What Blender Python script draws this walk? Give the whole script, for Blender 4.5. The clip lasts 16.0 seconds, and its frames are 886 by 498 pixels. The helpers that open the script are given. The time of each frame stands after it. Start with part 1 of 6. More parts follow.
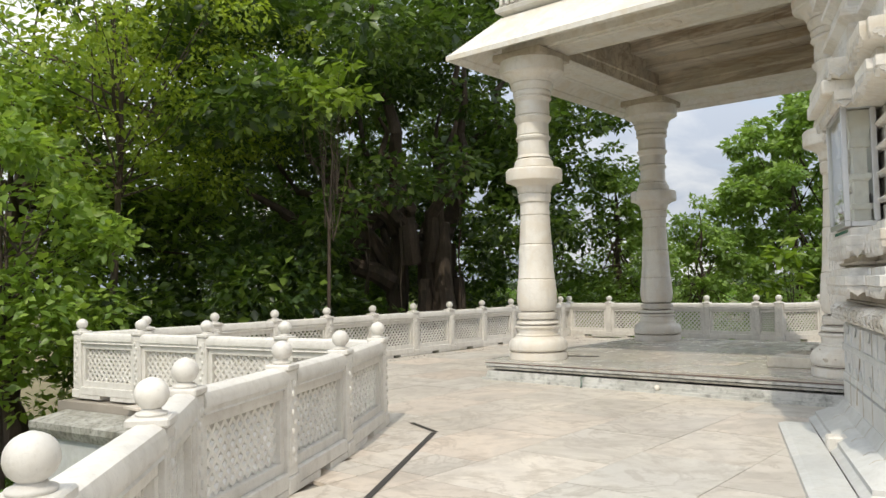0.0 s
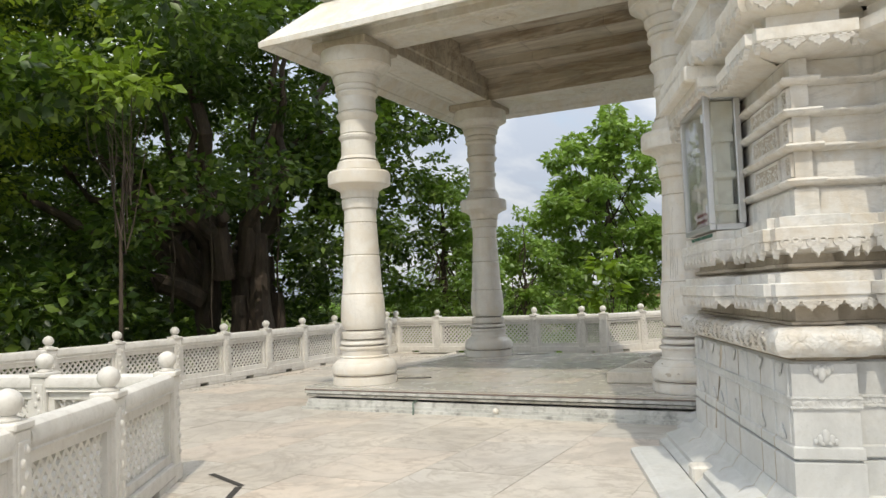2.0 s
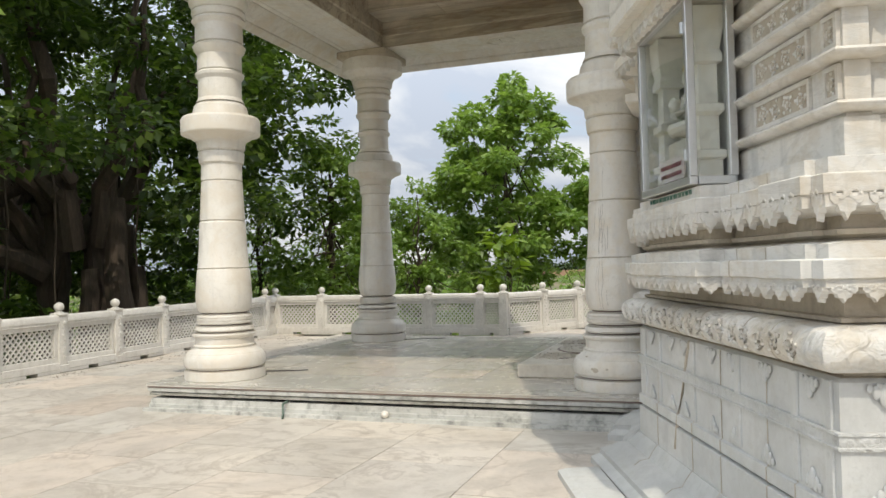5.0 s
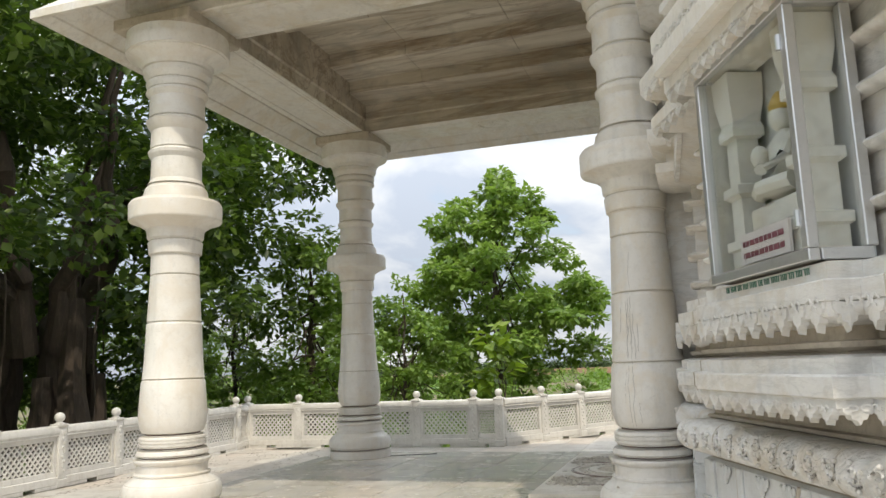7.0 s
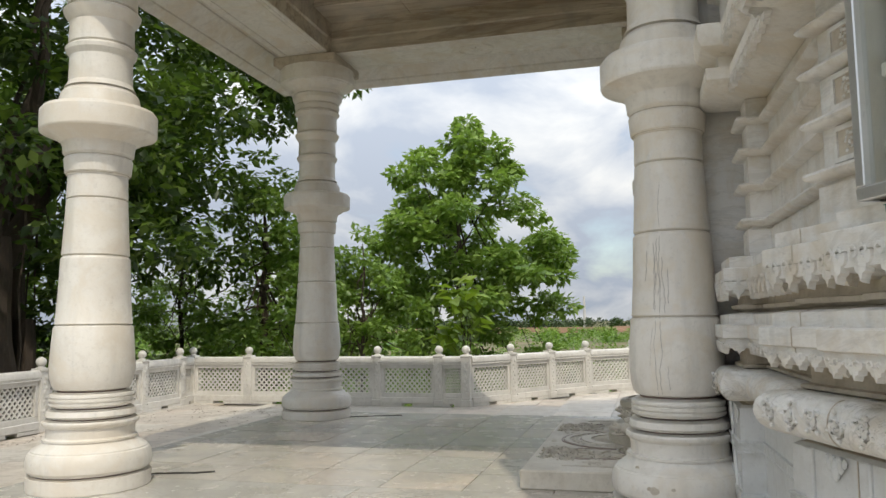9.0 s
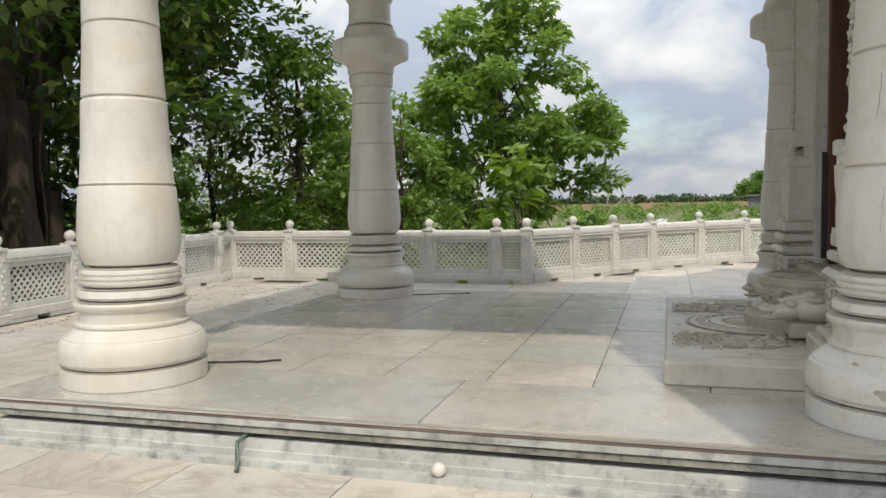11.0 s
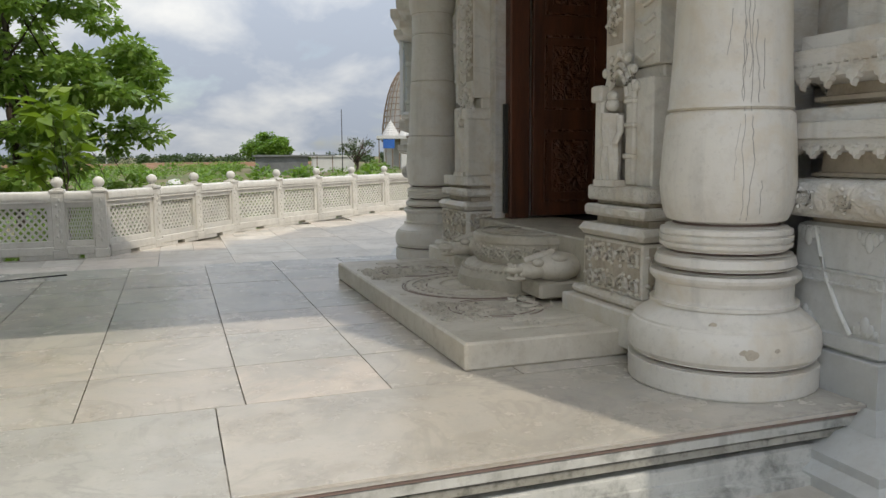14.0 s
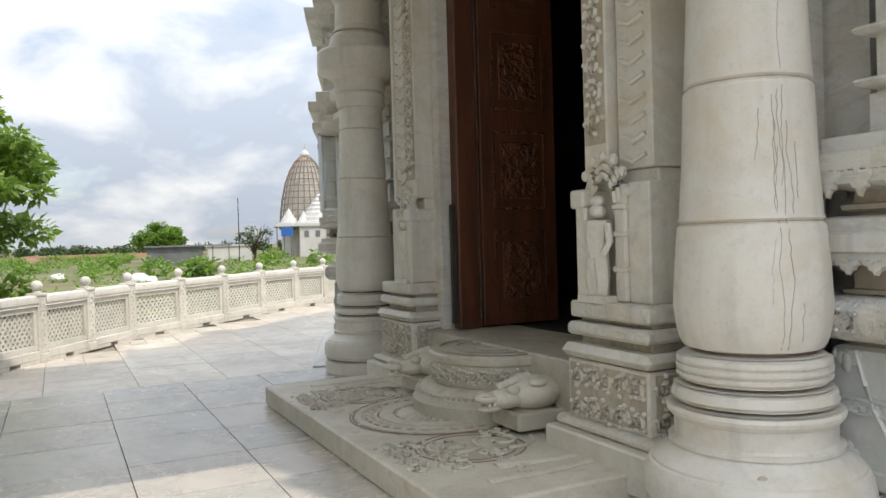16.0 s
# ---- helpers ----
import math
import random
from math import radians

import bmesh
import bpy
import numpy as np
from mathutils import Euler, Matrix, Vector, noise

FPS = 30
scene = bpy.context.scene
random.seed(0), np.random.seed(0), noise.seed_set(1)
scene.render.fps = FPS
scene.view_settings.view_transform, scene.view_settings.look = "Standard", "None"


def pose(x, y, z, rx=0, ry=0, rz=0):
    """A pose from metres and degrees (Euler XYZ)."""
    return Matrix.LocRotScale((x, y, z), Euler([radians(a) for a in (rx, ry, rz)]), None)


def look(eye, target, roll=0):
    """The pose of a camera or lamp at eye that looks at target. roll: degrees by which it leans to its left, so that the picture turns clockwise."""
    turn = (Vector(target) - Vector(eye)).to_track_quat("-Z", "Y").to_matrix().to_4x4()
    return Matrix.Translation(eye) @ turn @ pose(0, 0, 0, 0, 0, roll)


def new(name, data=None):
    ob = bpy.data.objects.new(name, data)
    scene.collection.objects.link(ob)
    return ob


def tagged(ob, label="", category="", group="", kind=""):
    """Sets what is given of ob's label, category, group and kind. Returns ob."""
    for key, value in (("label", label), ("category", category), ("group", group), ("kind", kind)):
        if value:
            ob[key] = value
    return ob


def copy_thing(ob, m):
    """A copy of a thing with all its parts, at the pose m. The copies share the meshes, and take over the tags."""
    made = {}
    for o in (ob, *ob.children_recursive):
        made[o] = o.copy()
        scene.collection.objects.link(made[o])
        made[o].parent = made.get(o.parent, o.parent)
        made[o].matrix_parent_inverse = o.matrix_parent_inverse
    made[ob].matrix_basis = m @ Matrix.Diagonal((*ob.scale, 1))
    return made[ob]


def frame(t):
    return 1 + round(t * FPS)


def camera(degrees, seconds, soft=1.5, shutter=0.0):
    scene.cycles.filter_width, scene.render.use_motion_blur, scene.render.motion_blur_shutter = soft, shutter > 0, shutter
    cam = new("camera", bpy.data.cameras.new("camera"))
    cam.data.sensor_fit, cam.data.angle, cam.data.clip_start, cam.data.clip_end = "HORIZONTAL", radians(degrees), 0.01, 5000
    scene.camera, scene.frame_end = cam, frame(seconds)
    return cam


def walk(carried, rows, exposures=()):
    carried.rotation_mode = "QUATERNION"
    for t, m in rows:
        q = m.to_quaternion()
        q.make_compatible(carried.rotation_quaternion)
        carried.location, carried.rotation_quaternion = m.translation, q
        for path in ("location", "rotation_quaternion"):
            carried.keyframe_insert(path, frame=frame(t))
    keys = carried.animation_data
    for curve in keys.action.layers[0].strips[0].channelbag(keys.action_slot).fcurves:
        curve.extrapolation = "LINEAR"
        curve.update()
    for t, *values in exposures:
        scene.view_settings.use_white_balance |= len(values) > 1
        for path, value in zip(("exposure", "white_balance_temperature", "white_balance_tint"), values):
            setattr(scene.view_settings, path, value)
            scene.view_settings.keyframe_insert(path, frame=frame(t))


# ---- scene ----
cam = camera(59.9, 16.0)
PATH = [
    (0, (0.794, 0.564, 1.544), (-0.502, 2.084, 1.636), -1.1),
    (0.5, (0.538, 0.818, 1.556), (-0.599, 2.46, 1.668), -1.5),
    (1, (0.371, 1.107, 1.548), (-0.681, 2.804, 1.662), -1.9),
    (1.5, (0.218, 1.407, 1.567), (-0.765, 3.145, 1.682), -1.9),
    (2, (0.051, 1.619, 1.563), (-0.865, 3.393, 1.679), -2.1),
    (2.5, (-0.113, 1.842, 1.571), (-0.975, 3.643, 1.691), -2.0),
    (3, (-0.229, 2.175, 1.572), (-1.059, 3.991, 1.68), -1.9),
    (3.5, (-0.341, 2.41, 1.567), (-1.13, 4.246, 1.65), -1.6),
    (4, (-0.5, 2.679, 1.561), (-1.239, 4.536, 1.61), -1.5),
    (4.2, (-0.54, 2.789, 1.549), (-1.262, 4.654, 1.589), -1.4),
    (6.3, (-0.945, 4.183, 1.582), (-1.552, 6.083, 1.73), -1.9),
    (6.5, (-0.989, 4.287, 1.583), (-1.598, 6.182, 1.776), -1.7),
    (7, (-1.193, 4.549, 1.632), (-1.803, 6.43, 1.933), -2.2),
    (7.5, (-1.34, 4.844, 1.65), (-1.977, 6.706, 2.005), -1.5),
    (8, (-1.469, 5.143, 1.661), (-2.079, 7.017, 2.002), -1.2),
    (8.5, (-1.616, 5.4, 1.614), (-2.158, 7.306, 1.889), -0.6),
    (9, (-1.777, 5.672, 1.59), (-2.285, 7.597, 1.779), -0.8),
    (9.5, (-1.98, 5.974, 1.551), (-2.542, 7.891, 1.648), -0.3),
    (9.7, (-2.065, 6.078, 1.538), (-2.659, 7.987, 1.597), -0.3),
    (11.8, (-3.158, 7.086, 1.457), (-3.632, 9.02, 1.267), -0.8),
    (12, (-3.258, 7.148, 1.463), (-3.667, 9.095, 1.263), -0.6),
    (12.5, (-3.519, 7.385, 1.441), (-3.697, 9.366, 1.229), -0.8),
    (13, (-3.798, 7.558, 1.426), (-3.692, 9.542, 1.199), -0.5),
    (13.5, (-4.008, 7.761, 1.432), (-3.627, 9.71, 1.193), -0.4),
    (14, (-4.117, 8.052, 1.413), (-3.464, 9.926, 1.169), -0.4),
    (14.5, (-4.222, 8.334, 1.422), (-3.344, 10.116, 1.19), -0.8),
    (15, (-4.288, 8.571, 1.494), (-3.24, 10.264, 1.311), -1.4),
    (15.5, (-4.23, 8.736, 1.538), (-3.197, 10.445, 1.43), -1.7),
    (16, (-4.19, 8.82, 1.576), (-3.29, 10.605, 1.547), -1.6),
]
EXPOSURES = [(0, 0.37, 7250, 8), (3, 0.34, 7250, 8), (6.5, 0.46, 7250, 8), (8, 0.53, 7250, 8), (8.5, 0.4, 7200, 8), (9, 0.23, 7150, 8), (9.5, 0.3, 7150, 8), (12, 0.14, 7150, 8), (13.5, 0.12, 7150, 8), (14.5, 0.19, 7120, 8), (15, 0.18, 7250, 8), (15.5, 0.26, 7250, 8), (16, 0.56, 7200, 8)]
walk(cam, [(t, look(eye, target, roll)) for t, eye, target, roll in PATH], EXPOSURES)

# ---- light ----
world = bpy.data.worlds.new("sky")
scene.world = world
world.use_nodes = True
wn, wl = world.node_tree.nodes, world.node_tree.links
wn.clear()
SUN_DIR = Vector((0.27, -0.54, 0.86)).normalized()
sky = wn.new("ShaderNodeTexSky")
sky.sky_type, sky.sun_disc = "NISHITA", False
sky.sun_elevation = math.asin(SUN_DIR.z)
sky.sun_rotation = math.atan2(SUN_DIR.x, SUN_DIR.y)
sky.air_density, sky.dust_density = 1.0, 1.6
tc = wn.new("ShaderNodeTexCoord")
# flatten the dome's direction into a cloud layer
sep = wn.new("ShaderNodeSeparateXYZ")
wl.new(tc.outputs["Generated"], sep.inputs[0])
zz = wn.new("ShaderNodeMath"); zz.operation = "ADD"; zz.inputs[1].default_value = 0.4
wl.new(sep.outputs[2], zz.inputs[0])
zm = wn.new("ShaderNodeMath"); zm.operation = "MAXIMUM"; zm.inputs[1].default_value = 0.05
wl.new(zz.outputs[0], zm.inputs[0])
dx = wn.new("ShaderNodeMath"); dx.operation = "DIVIDE"
dy = wn.new("ShaderNodeMath"); dy.operation = "DIVIDE"
wl.new(sep.outputs[0], dx.inputs[0]); wl.new(zm.outputs[0], dx.inputs[1])
wl.new(sep.outputs[1], dy.inputs[0]); wl.new(zm.outputs[0], dy.inputs[1])
comb = wn.new("ShaderNodeCombineXYZ")
wl.new(dx.outputs[0], comb.inputs[0]); wl.new(dy.outputs[0], comb.inputs[1])
cn = wn.new("ShaderNodeTexNoise")
cn.inputs["Scale"].default_value, cn.inputs["Detail"].default_value, cn.inputs["Roughness"].default_value = 2.7, 8.0, 0.55
cn.inputs["Distortion"].default_value = 0.3
wl.new(comb.outputs[0], cn.inputs["Vector"])
cn2 = wn.new("ShaderNodeTexNoise")
cn2.inputs["Scale"].default_value, cn2.inputs["Detail"].default_value = 1.1, 3.0
wl.new(comb.outputs[0], cn2.inputs["Vector"])
cr = wn.new("ShaderNodeValToRGB")
cr.color_ramp.elements[0].position, cr.color_ramp.elements[0].color = 0.22, (0, 0, 0, 1)
cr.color_ramp.elements[1].position, cr.color_ramp.elements[1].color = 0.42, (1, 1, 1, 1)
wl.new(cn.outputs[0], cr.inputs[0])
cc = wn.new("ShaderNodeValToRGB")
cc.color_ramp.elements[0].position, cc.color_ramp.elements[0].color = 0.47, (2.9, 3.4, 4.4, 1)
cc.color_ramp.elements[1].position, cc.color_ramp.elements[1].color = 0.66, (6.6, 6.75, 6.95, 1)
cadd = wn.new("ShaderNodeMath"); cadd.operation = "MULTIPLY_ADD"; cadd.inputs[1].default_value = 0.55
cmul = wn.new("ShaderNodeMath"); cmul.operation = "MULTIPLY"; cmul.inputs[1].default_value = 0.47
wl.new(cn2.outputs[0], cmul.inputs[0]); wl.new(cn.outputs[0], cadd.inputs[0]); wl.new(cmul.outputs[0], cadd.inputs[2])
wl.new(cadd.outputs[0], cc.inputs[0])
mix = wn.new("ShaderNodeMix"); mix.data_type = "RGBA"
wl.new(cr.outputs[0], mix.inputs["Factor"])
wl.new(sky.outputs[0], mix.inputs["A"]); wl.new(cc.outputs[0], mix.inputs["B"])
zen = wn.new("ShaderNodeMapRange")
zen.inputs["From Min"].default_value, zen.inputs["From Max"].default_value = 0.0, 1.0
zen.inputs["To Min"].default_value, zen.inputs["To Max"].default_value = 0.72, 2.3
wl.new(sep.outputs[2], zen.inputs[0])
zsc = wn.new("ShaderNodeVectorMath"); zsc.operation = "SCALE"
wl.new(cc.outputs[0], zsc.inputs[0]); wl.new(zen.outputs[0], zsc.inputs["Scale"])
wl.new(zsc.outputs[0], mix.inputs["B"])
bg = wn.new("ShaderNodeBackground"); bg.inputs[1].default_value = 0.15
wl.new(mix.outputs["Result"], bg.inputs[0])
wo = wn.new("ShaderNodeOutputWorld"); wl.new(bg.outputs[0], wo.inputs[0])

sun = new("sun", bpy.data.lights.new("sun", "SUN"))
sun.data.energy, sun.data.angle, sun.data.color = 1.7, radians(0.6), (1.0, 0.95, 0.87)
sun.matrix_world = look(SUN_DIR * 60, (0, 0, 0))


# ---- materials ----
def mat(name, c1, c2, c3=None, big=0.8, fine=9.0, rough=(0.4, 0.65), bump=0.15, bump_scale=60.0, vein=None, vein_scale=1.6,
        per_object=0.0, per_island=0.0, metal=0.0, stretch=(1, 1, 1), streak=None, vein_amount=0.3, speck=0.28, vein_width=0.03, fine_amount=0.45, tints=None, stain=None, stain_scale=0.7):
    """Two scales of colour noise, optional veins and rain streaks, fine relief."""
    m = bpy.data.materials.new(name)
    m.use_nodes = True
    n, l = m.node_tree.nodes, m.node_tree.links
    b = n["Principled BSDF"]
    geo = n.new("ShaderNodeNewGeometry")
    mp = n.new("ShaderNodeMapping"); mp.inputs["Scale"].default_value = stretch
    l.new(geo.outputs["Position"], mp.inputs[0])
    vec = mp.outputs[0]
    obi = n.new("ShaderNodeObjectInfo")
    if per_object:
        mul = n.new("ShaderNodeVectorMath"); mul.operation = "MULTIPLY_ADD"
        mul.inputs[1].default_value = (37, 53, 29)
        l.new(obi.outputs["Random"], mul.inputs[0]); l.new(vec, mul.inputs[2])
        vec = mul.outputs[0]

    def noise_tex(scale, detail=5.0, rough_=0.6, dist=0.0):
        t = n.new("ShaderNodeTexNoise")
        t.inputs["Scale"].default_value, t.inputs["Detail"].default_value = scale, detail
        t.inputs["Roughness"].default_value, t.inputs["Distortion"].default_value = rough_, dist
        l.new(vec, t.inputs["Vector"])
        return t

    def ramp(src, a, b_, ca=(0, 0, 0, 1), cb=(1, 1, 1, 1)):
        r = n.new("ShaderNodeValToRGB")
        r.color_ramp.elements[0].position, r.color_ramp.elements[0].color = a, ca
        r.color_ramp.elements[1].position, r.color_ramp.elements[1].color = b_, cb
        l.new(src, r.inputs[0])
        return r.outputs[0]

    def blend(fac, a, b_, kind="MIX", amount=None):
        x = n.new("ShaderNodeMix"); x.data_type, x.blend_type = "RGBA", kind
        if amount is None:
            l.new(fac, x.inputs["Factor"])
        else:
            mm = n.new("ShaderNodeMath"); mm.operation = "MULTIPLY"; mm.inputs[1].default_value = amount
            l.new(fac, mm.inputs[0]); l.new(mm.outputs[0], x.inputs["Factor"])
        for sock, v in (("A", a), ("B", b_)):
            if isinstance(v, tuple):
                x.inputs[sock].default_value = (*v, 1)
            else:
                l.new(v, x.inputs[sock])
        return x.outputs["Result"]

    nb = noise_tex(big, 6, 0.62, 0.4)
    nf = noise_tex(fine, 6, 0.7)
    col = blend(ramp(nb.outputs[0], 0.36, 0.64), c1, c2)
    if c3:
        col = blend(ramp(nf.outputs[0], 0.5, 0.72), col, c3, amount=fine_amount)
    if vein:
        nv = noise_tex(vein_scale, 8, 0.6, 1.6)
        sub = n.new("ShaderNodeMath"); sub.operation = "SUBTRACT"; sub.inputs[1].default_value = 0.5
        l.new(nv.outputs[0], sub.inputs[0])
        ab = n.new("ShaderNodeMath"); ab.operation = "ABSOLUTE"; l.new(sub.outputs[0], ab.inputs[0])
        col = blend(ramp(ab.outputs[0], 0.0, vein_width, (1, 1, 1, 1), (0, 0, 0, 1)), col, vein, amount=vein_amount)
    if streak:
        ms = n.new("ShaderNodeMapping"); ms.inputs["Scale"].default_value = (7, 7, 0.5)
        l.new(geo.outputs["Position"], ms.inputs[0])
        ns = n.new("ShaderNodeTexNoise"); ns.inputs["Scale"].default_value, ns.inputs["Detail"].default_value = 1.3, 5
        l.new(ms.outputs[0], ns.inputs["Vector"])
        col = blend(ramp(ns.outputs[0], 0.55, 0.78), col, streak, amount=0.6)
    if speck:
        nk = noise_tex(34, 3, 0.75)
        col = blend(ramp(nk.outputs[0], 0.56, 0.74), col, tuple(x * 0.5 for x in c2), amount=speck)
    if tints:
        fr = n.new("ShaderNodeMath"); fr.operation = "MULTIPLY"; fr.inputs[1].default_value = 7.31
        l.new(obi.outputs["Random"], fr.inputs[0])
        fr2 = n.new("ShaderNodeMath"); fr2.operation = "FRACT"; l.new(fr.outputs[0], fr2.inputs[0])
        tr = n.new("ShaderNodeValToRGB")
        tr.color_ramp.elements[0].color, tr.color_ramp.elements[1].color = (*tints[0], 1), (*tints[-1], 1)
        for i_, c_ in enumerate(tints[1:-1]):
            tr.color_ramp.elements.new((i_ + 1) / (len(tints) - 1)).color = (*c_, 1)
        l.new(fr2.outputs[0], tr.inputs[0])
        tv = n.new("ShaderNodeVectorMath"); tv.operation = "MULTIPLY"
        l.new(col, tv.inputs[0]); l.new(tr.outputs[0], tv.inputs[1])
        col = tv.outputs[0]
    if stain:
        nt = n.new("ShaderNodeTexNoise")
        nt.inputs["Scale"].default_value, nt.inputs["Detail"].default_value = stain_scale, 7
        nt.inputs["Roughness"].default_value, nt.inputs["Distortion"].default_value = 0.66, 0.7
        l.new(geo.outputs["Position"], nt.inputs["Vector"])
        col = blend(ramp(nt.outputs[0], 0.47, 0.64), col, stain, amount=0.7)
    if per_object:
        col = blend_mul(n, l, obi.outputs["Random"], col, per_object)
    if per_island:
        col = blend_mul(n, l, geo.outputs["Random Per Island"], col, per_island)
    l.new(col, b.inputs["Base Color"])
    rr = n.new("ShaderNodeMapRange")
    rr.inputs["To Min"].default_value, rr.inputs["To Max"].default_value = rough
    l.new(nf.outputs[0], rr.inputs[0]); l.new(rr.outputs[0], b.inputs["Roughness"])
    b.inputs["Metallic"].default_value = metal
    if bump:
        bt = noise_tex(bump_scale, 4, 0.6)
        add = n.new("ShaderNodeMath"); add.operation = "MULTIPLY_ADD"; add.inputs[1].default_value = 0.5
        l.new(bt.outputs[0], add.inputs[0]); l.new(nf.outputs[0], add.inputs[2])
        bp = n.new("ShaderNodeBump"); bp.inputs["Strength"].default_value, bp.inputs["Distance"].default_value = bump, 0.02
        l.new(add.outputs[0], bp.inputs["Height"]); l.new(bp.outputs[0], b.inputs["Normal"])
    return m


def blend_mul(n, l, fac, col, amount):
    """Darkens or lightens a colour by a random factor."""
    mr = n.new("ShaderNodeMapRange")
    mr.inputs["To Min"].default_value, mr.inputs["To Max"].default_value = 1 - amount, 1 + amount * 0.35
    l.new(fac, mr.inputs[0])
    vm = n.new("ShaderNodeVectorMath"); vm.operation = "SCALE"
    l.new(col, vm.inputs[0]); l.new(mr.outputs[0], vm.inputs["Scale"])
    return vm.outputs[0]


def leaf_mat(name, c1, c2, c3, through_colour):
    """Foliage: colour by leaf, a little gloss, light passing through."""
    m = bpy.data.materials.new(name)
    m.use_nodes = True
    n, l = m.node_tree.nodes, m.node_tree.links
    b = n["Principled BSDF"]
    geo = n.new("ShaderNodeNewGeometry")
    r = n.new("ShaderNodeValToRGB")
    r.color_ramp.elements[0].color, r.color_ramp.elements[1].color = (*c1, 1), (*c3, 1)
    e = r.color_ramp.elements.new(0.55); e.color = (*c2, 1)
    l.new(geo.outputs["Random Per Island"], r.inputs[0])
    l.new(r.outputs[0], b.inputs["Base Color"])
    b.inputs["Roughness"].default_value = 0.42
    tr = n.new("ShaderNodeBsdfTranslucent"); tr.inputs[0].default_value = (*through_colour, 1)
    mx = n.new("ShaderNodeMixShader"); mx.inputs[0].default_value = 0.34
    l.new(b.outputs[0], mx.inputs[1]); l.new(tr.outputs[0], mx.inputs[2])
    l.new(mx.outputs[0], n["Material Output"].inputs[0])
    return m


def carved(m, scale, strength, kind="VORONOI"):
    """Adds shallow carving relief to a copy of a stone."""
    m = m.copy()
    n, l = m.node_tree.nodes, m.node_tree.links
    old = next((x for x in n if x.type == "BUMP"), None)
    geo = n.new("ShaderNodeNewGeometry")
    v = n.new("ShaderNodeTexVoronoi"); v.feature = "SMOOTH_F1"; v.inputs["Scale"].default_value = scale
    l.new(geo.outputs["Position"], v.inputs["Vector"])
    w = n.new("ShaderNodeTexNoise"); w.inputs["Scale"].default_value = scale * 0.7
    w.inputs["Distortion"].default_value, w.inputs["Detail"].default_value = 2.5, 2
    l.new(geo.outputs["Position"], w.inputs["Vector"])
    a = n.new("ShaderNodeMath"); a.operation = "ADD"
    l.new(v.outputs["Distance"], a.inputs[0]); l.new(w.outputs["Fac"], a.inputs[1])
    bp = n.new("ShaderNodeBump"); bp.inputs["Strength"].default_value, bp.inputs["Distance"].default_value = strength, 0.03
    l.new(a.outputs[0], bp.inputs["Height"])
    if old:
        l.new(old.outputs[0], bp.inputs["Normal"])
    l.new(bp.outputs[0], n["Principled BSDF"].inputs["Normal"])
    return m


MARBLE = mat("white_marble", (0.80, 0.77, 0.71), (0.71, 0.68, 0.62), (0.56, 0.50, 0.42), vein=(0.50, 0.49, 0.46), vein_scale=1.4, rough=(0.35, 0.6), bump=0.16, per_object=0.05, streak=(0.54, 0.50, 0.43), stain=(0.66, 0.58, 0.46), stain_scale=2.6)
RAIL = mat("rail_marble", (0.73, 0.705, 0.655), (0.63, 0.61, 0.57), (0.45, 0.41, 0.36), big=1.6, rough=(0.4, 0.65), bump=0.2, streak=(0.52, 0.49, 0.44), per_object=0.06)
COLUMN = mat("column_marble", (0.80, 0.77, 0.71), (0.73, 0.70, 0.65), (0.60, 0.55, 0.48), big=1.1, rough=(0.3, 0.55), bump=0.1, streak=(0.54, 0.52, 0.48), stain=(0.70, 0.63, 0.53), stain_scale=2.2)
CRACK = mat("grey_crack", (0.30, 0.28, 0.25), (0.46, 0.43, 0.39), rough=(0.7, 0.9), bump=0.05, big=14)
COLUMN_CRACKED = mat("cracked_marble", (0.77, 0.74, 0.68), (0.70, 0.67, 0.62), (0.54, 0.50, 0.43), big=1.1, rough=(0.32, 0.55), bump=0.12, streak=(0.46, 0.45, 0.42), stain=(0.68, 0.60, 0.48), stain_scale=2.4)
WALL = mat("wall_marble", (0.74, 0.71, 0.66), (0.66, 0.655, 0.63), (0.50, 0.43, 0.33), big=1.4, fine=7, rough=(0.38, 0.62), bump=0.18, streak=(0.38, 0.38, 0.36), vein=(0.32, 0.31, 0.29), vein_scale=1.6, vein_amount=0.26, stain=(0.56, 0.49, 0.39), stain_scale=2.6, stretch=(0.7, 0.7, 2.2))
PLINTH = mat("plinth_marble", (0.64, 0.64, 0.62), (0.53, 0.545, 0.54), (0.44, 0.42, 0.37), big=0.9, rough=(0.3, 0.5), bump=0.12, vein=(0.44, 0.45, 0.45), vein_scale=1.2, vein_amount=0.14, streak=(0.46, 0.46, 0.44), stain=(0.46, 0.465, 0.455), stain_scale=1.7)
# weathered brown stone, also used as painted shade in recesses and carved holes
WORN_AND_SHADE = mat("weathered_and_shade_marble", (0.56, 0.50, 0.41), (0.44, 0.38, 0.30), (0.24, 0.19, 0.13), big=2.2, fine=14, rough=(0.5, 0.75), bump=0.25, streak=(0.20, 0.16, 0.11))
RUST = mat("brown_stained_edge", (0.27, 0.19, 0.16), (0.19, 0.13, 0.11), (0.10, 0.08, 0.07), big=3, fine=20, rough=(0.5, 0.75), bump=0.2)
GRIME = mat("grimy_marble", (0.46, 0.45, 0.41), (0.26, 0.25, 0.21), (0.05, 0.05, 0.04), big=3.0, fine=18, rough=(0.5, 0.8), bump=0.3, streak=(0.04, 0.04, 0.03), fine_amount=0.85)
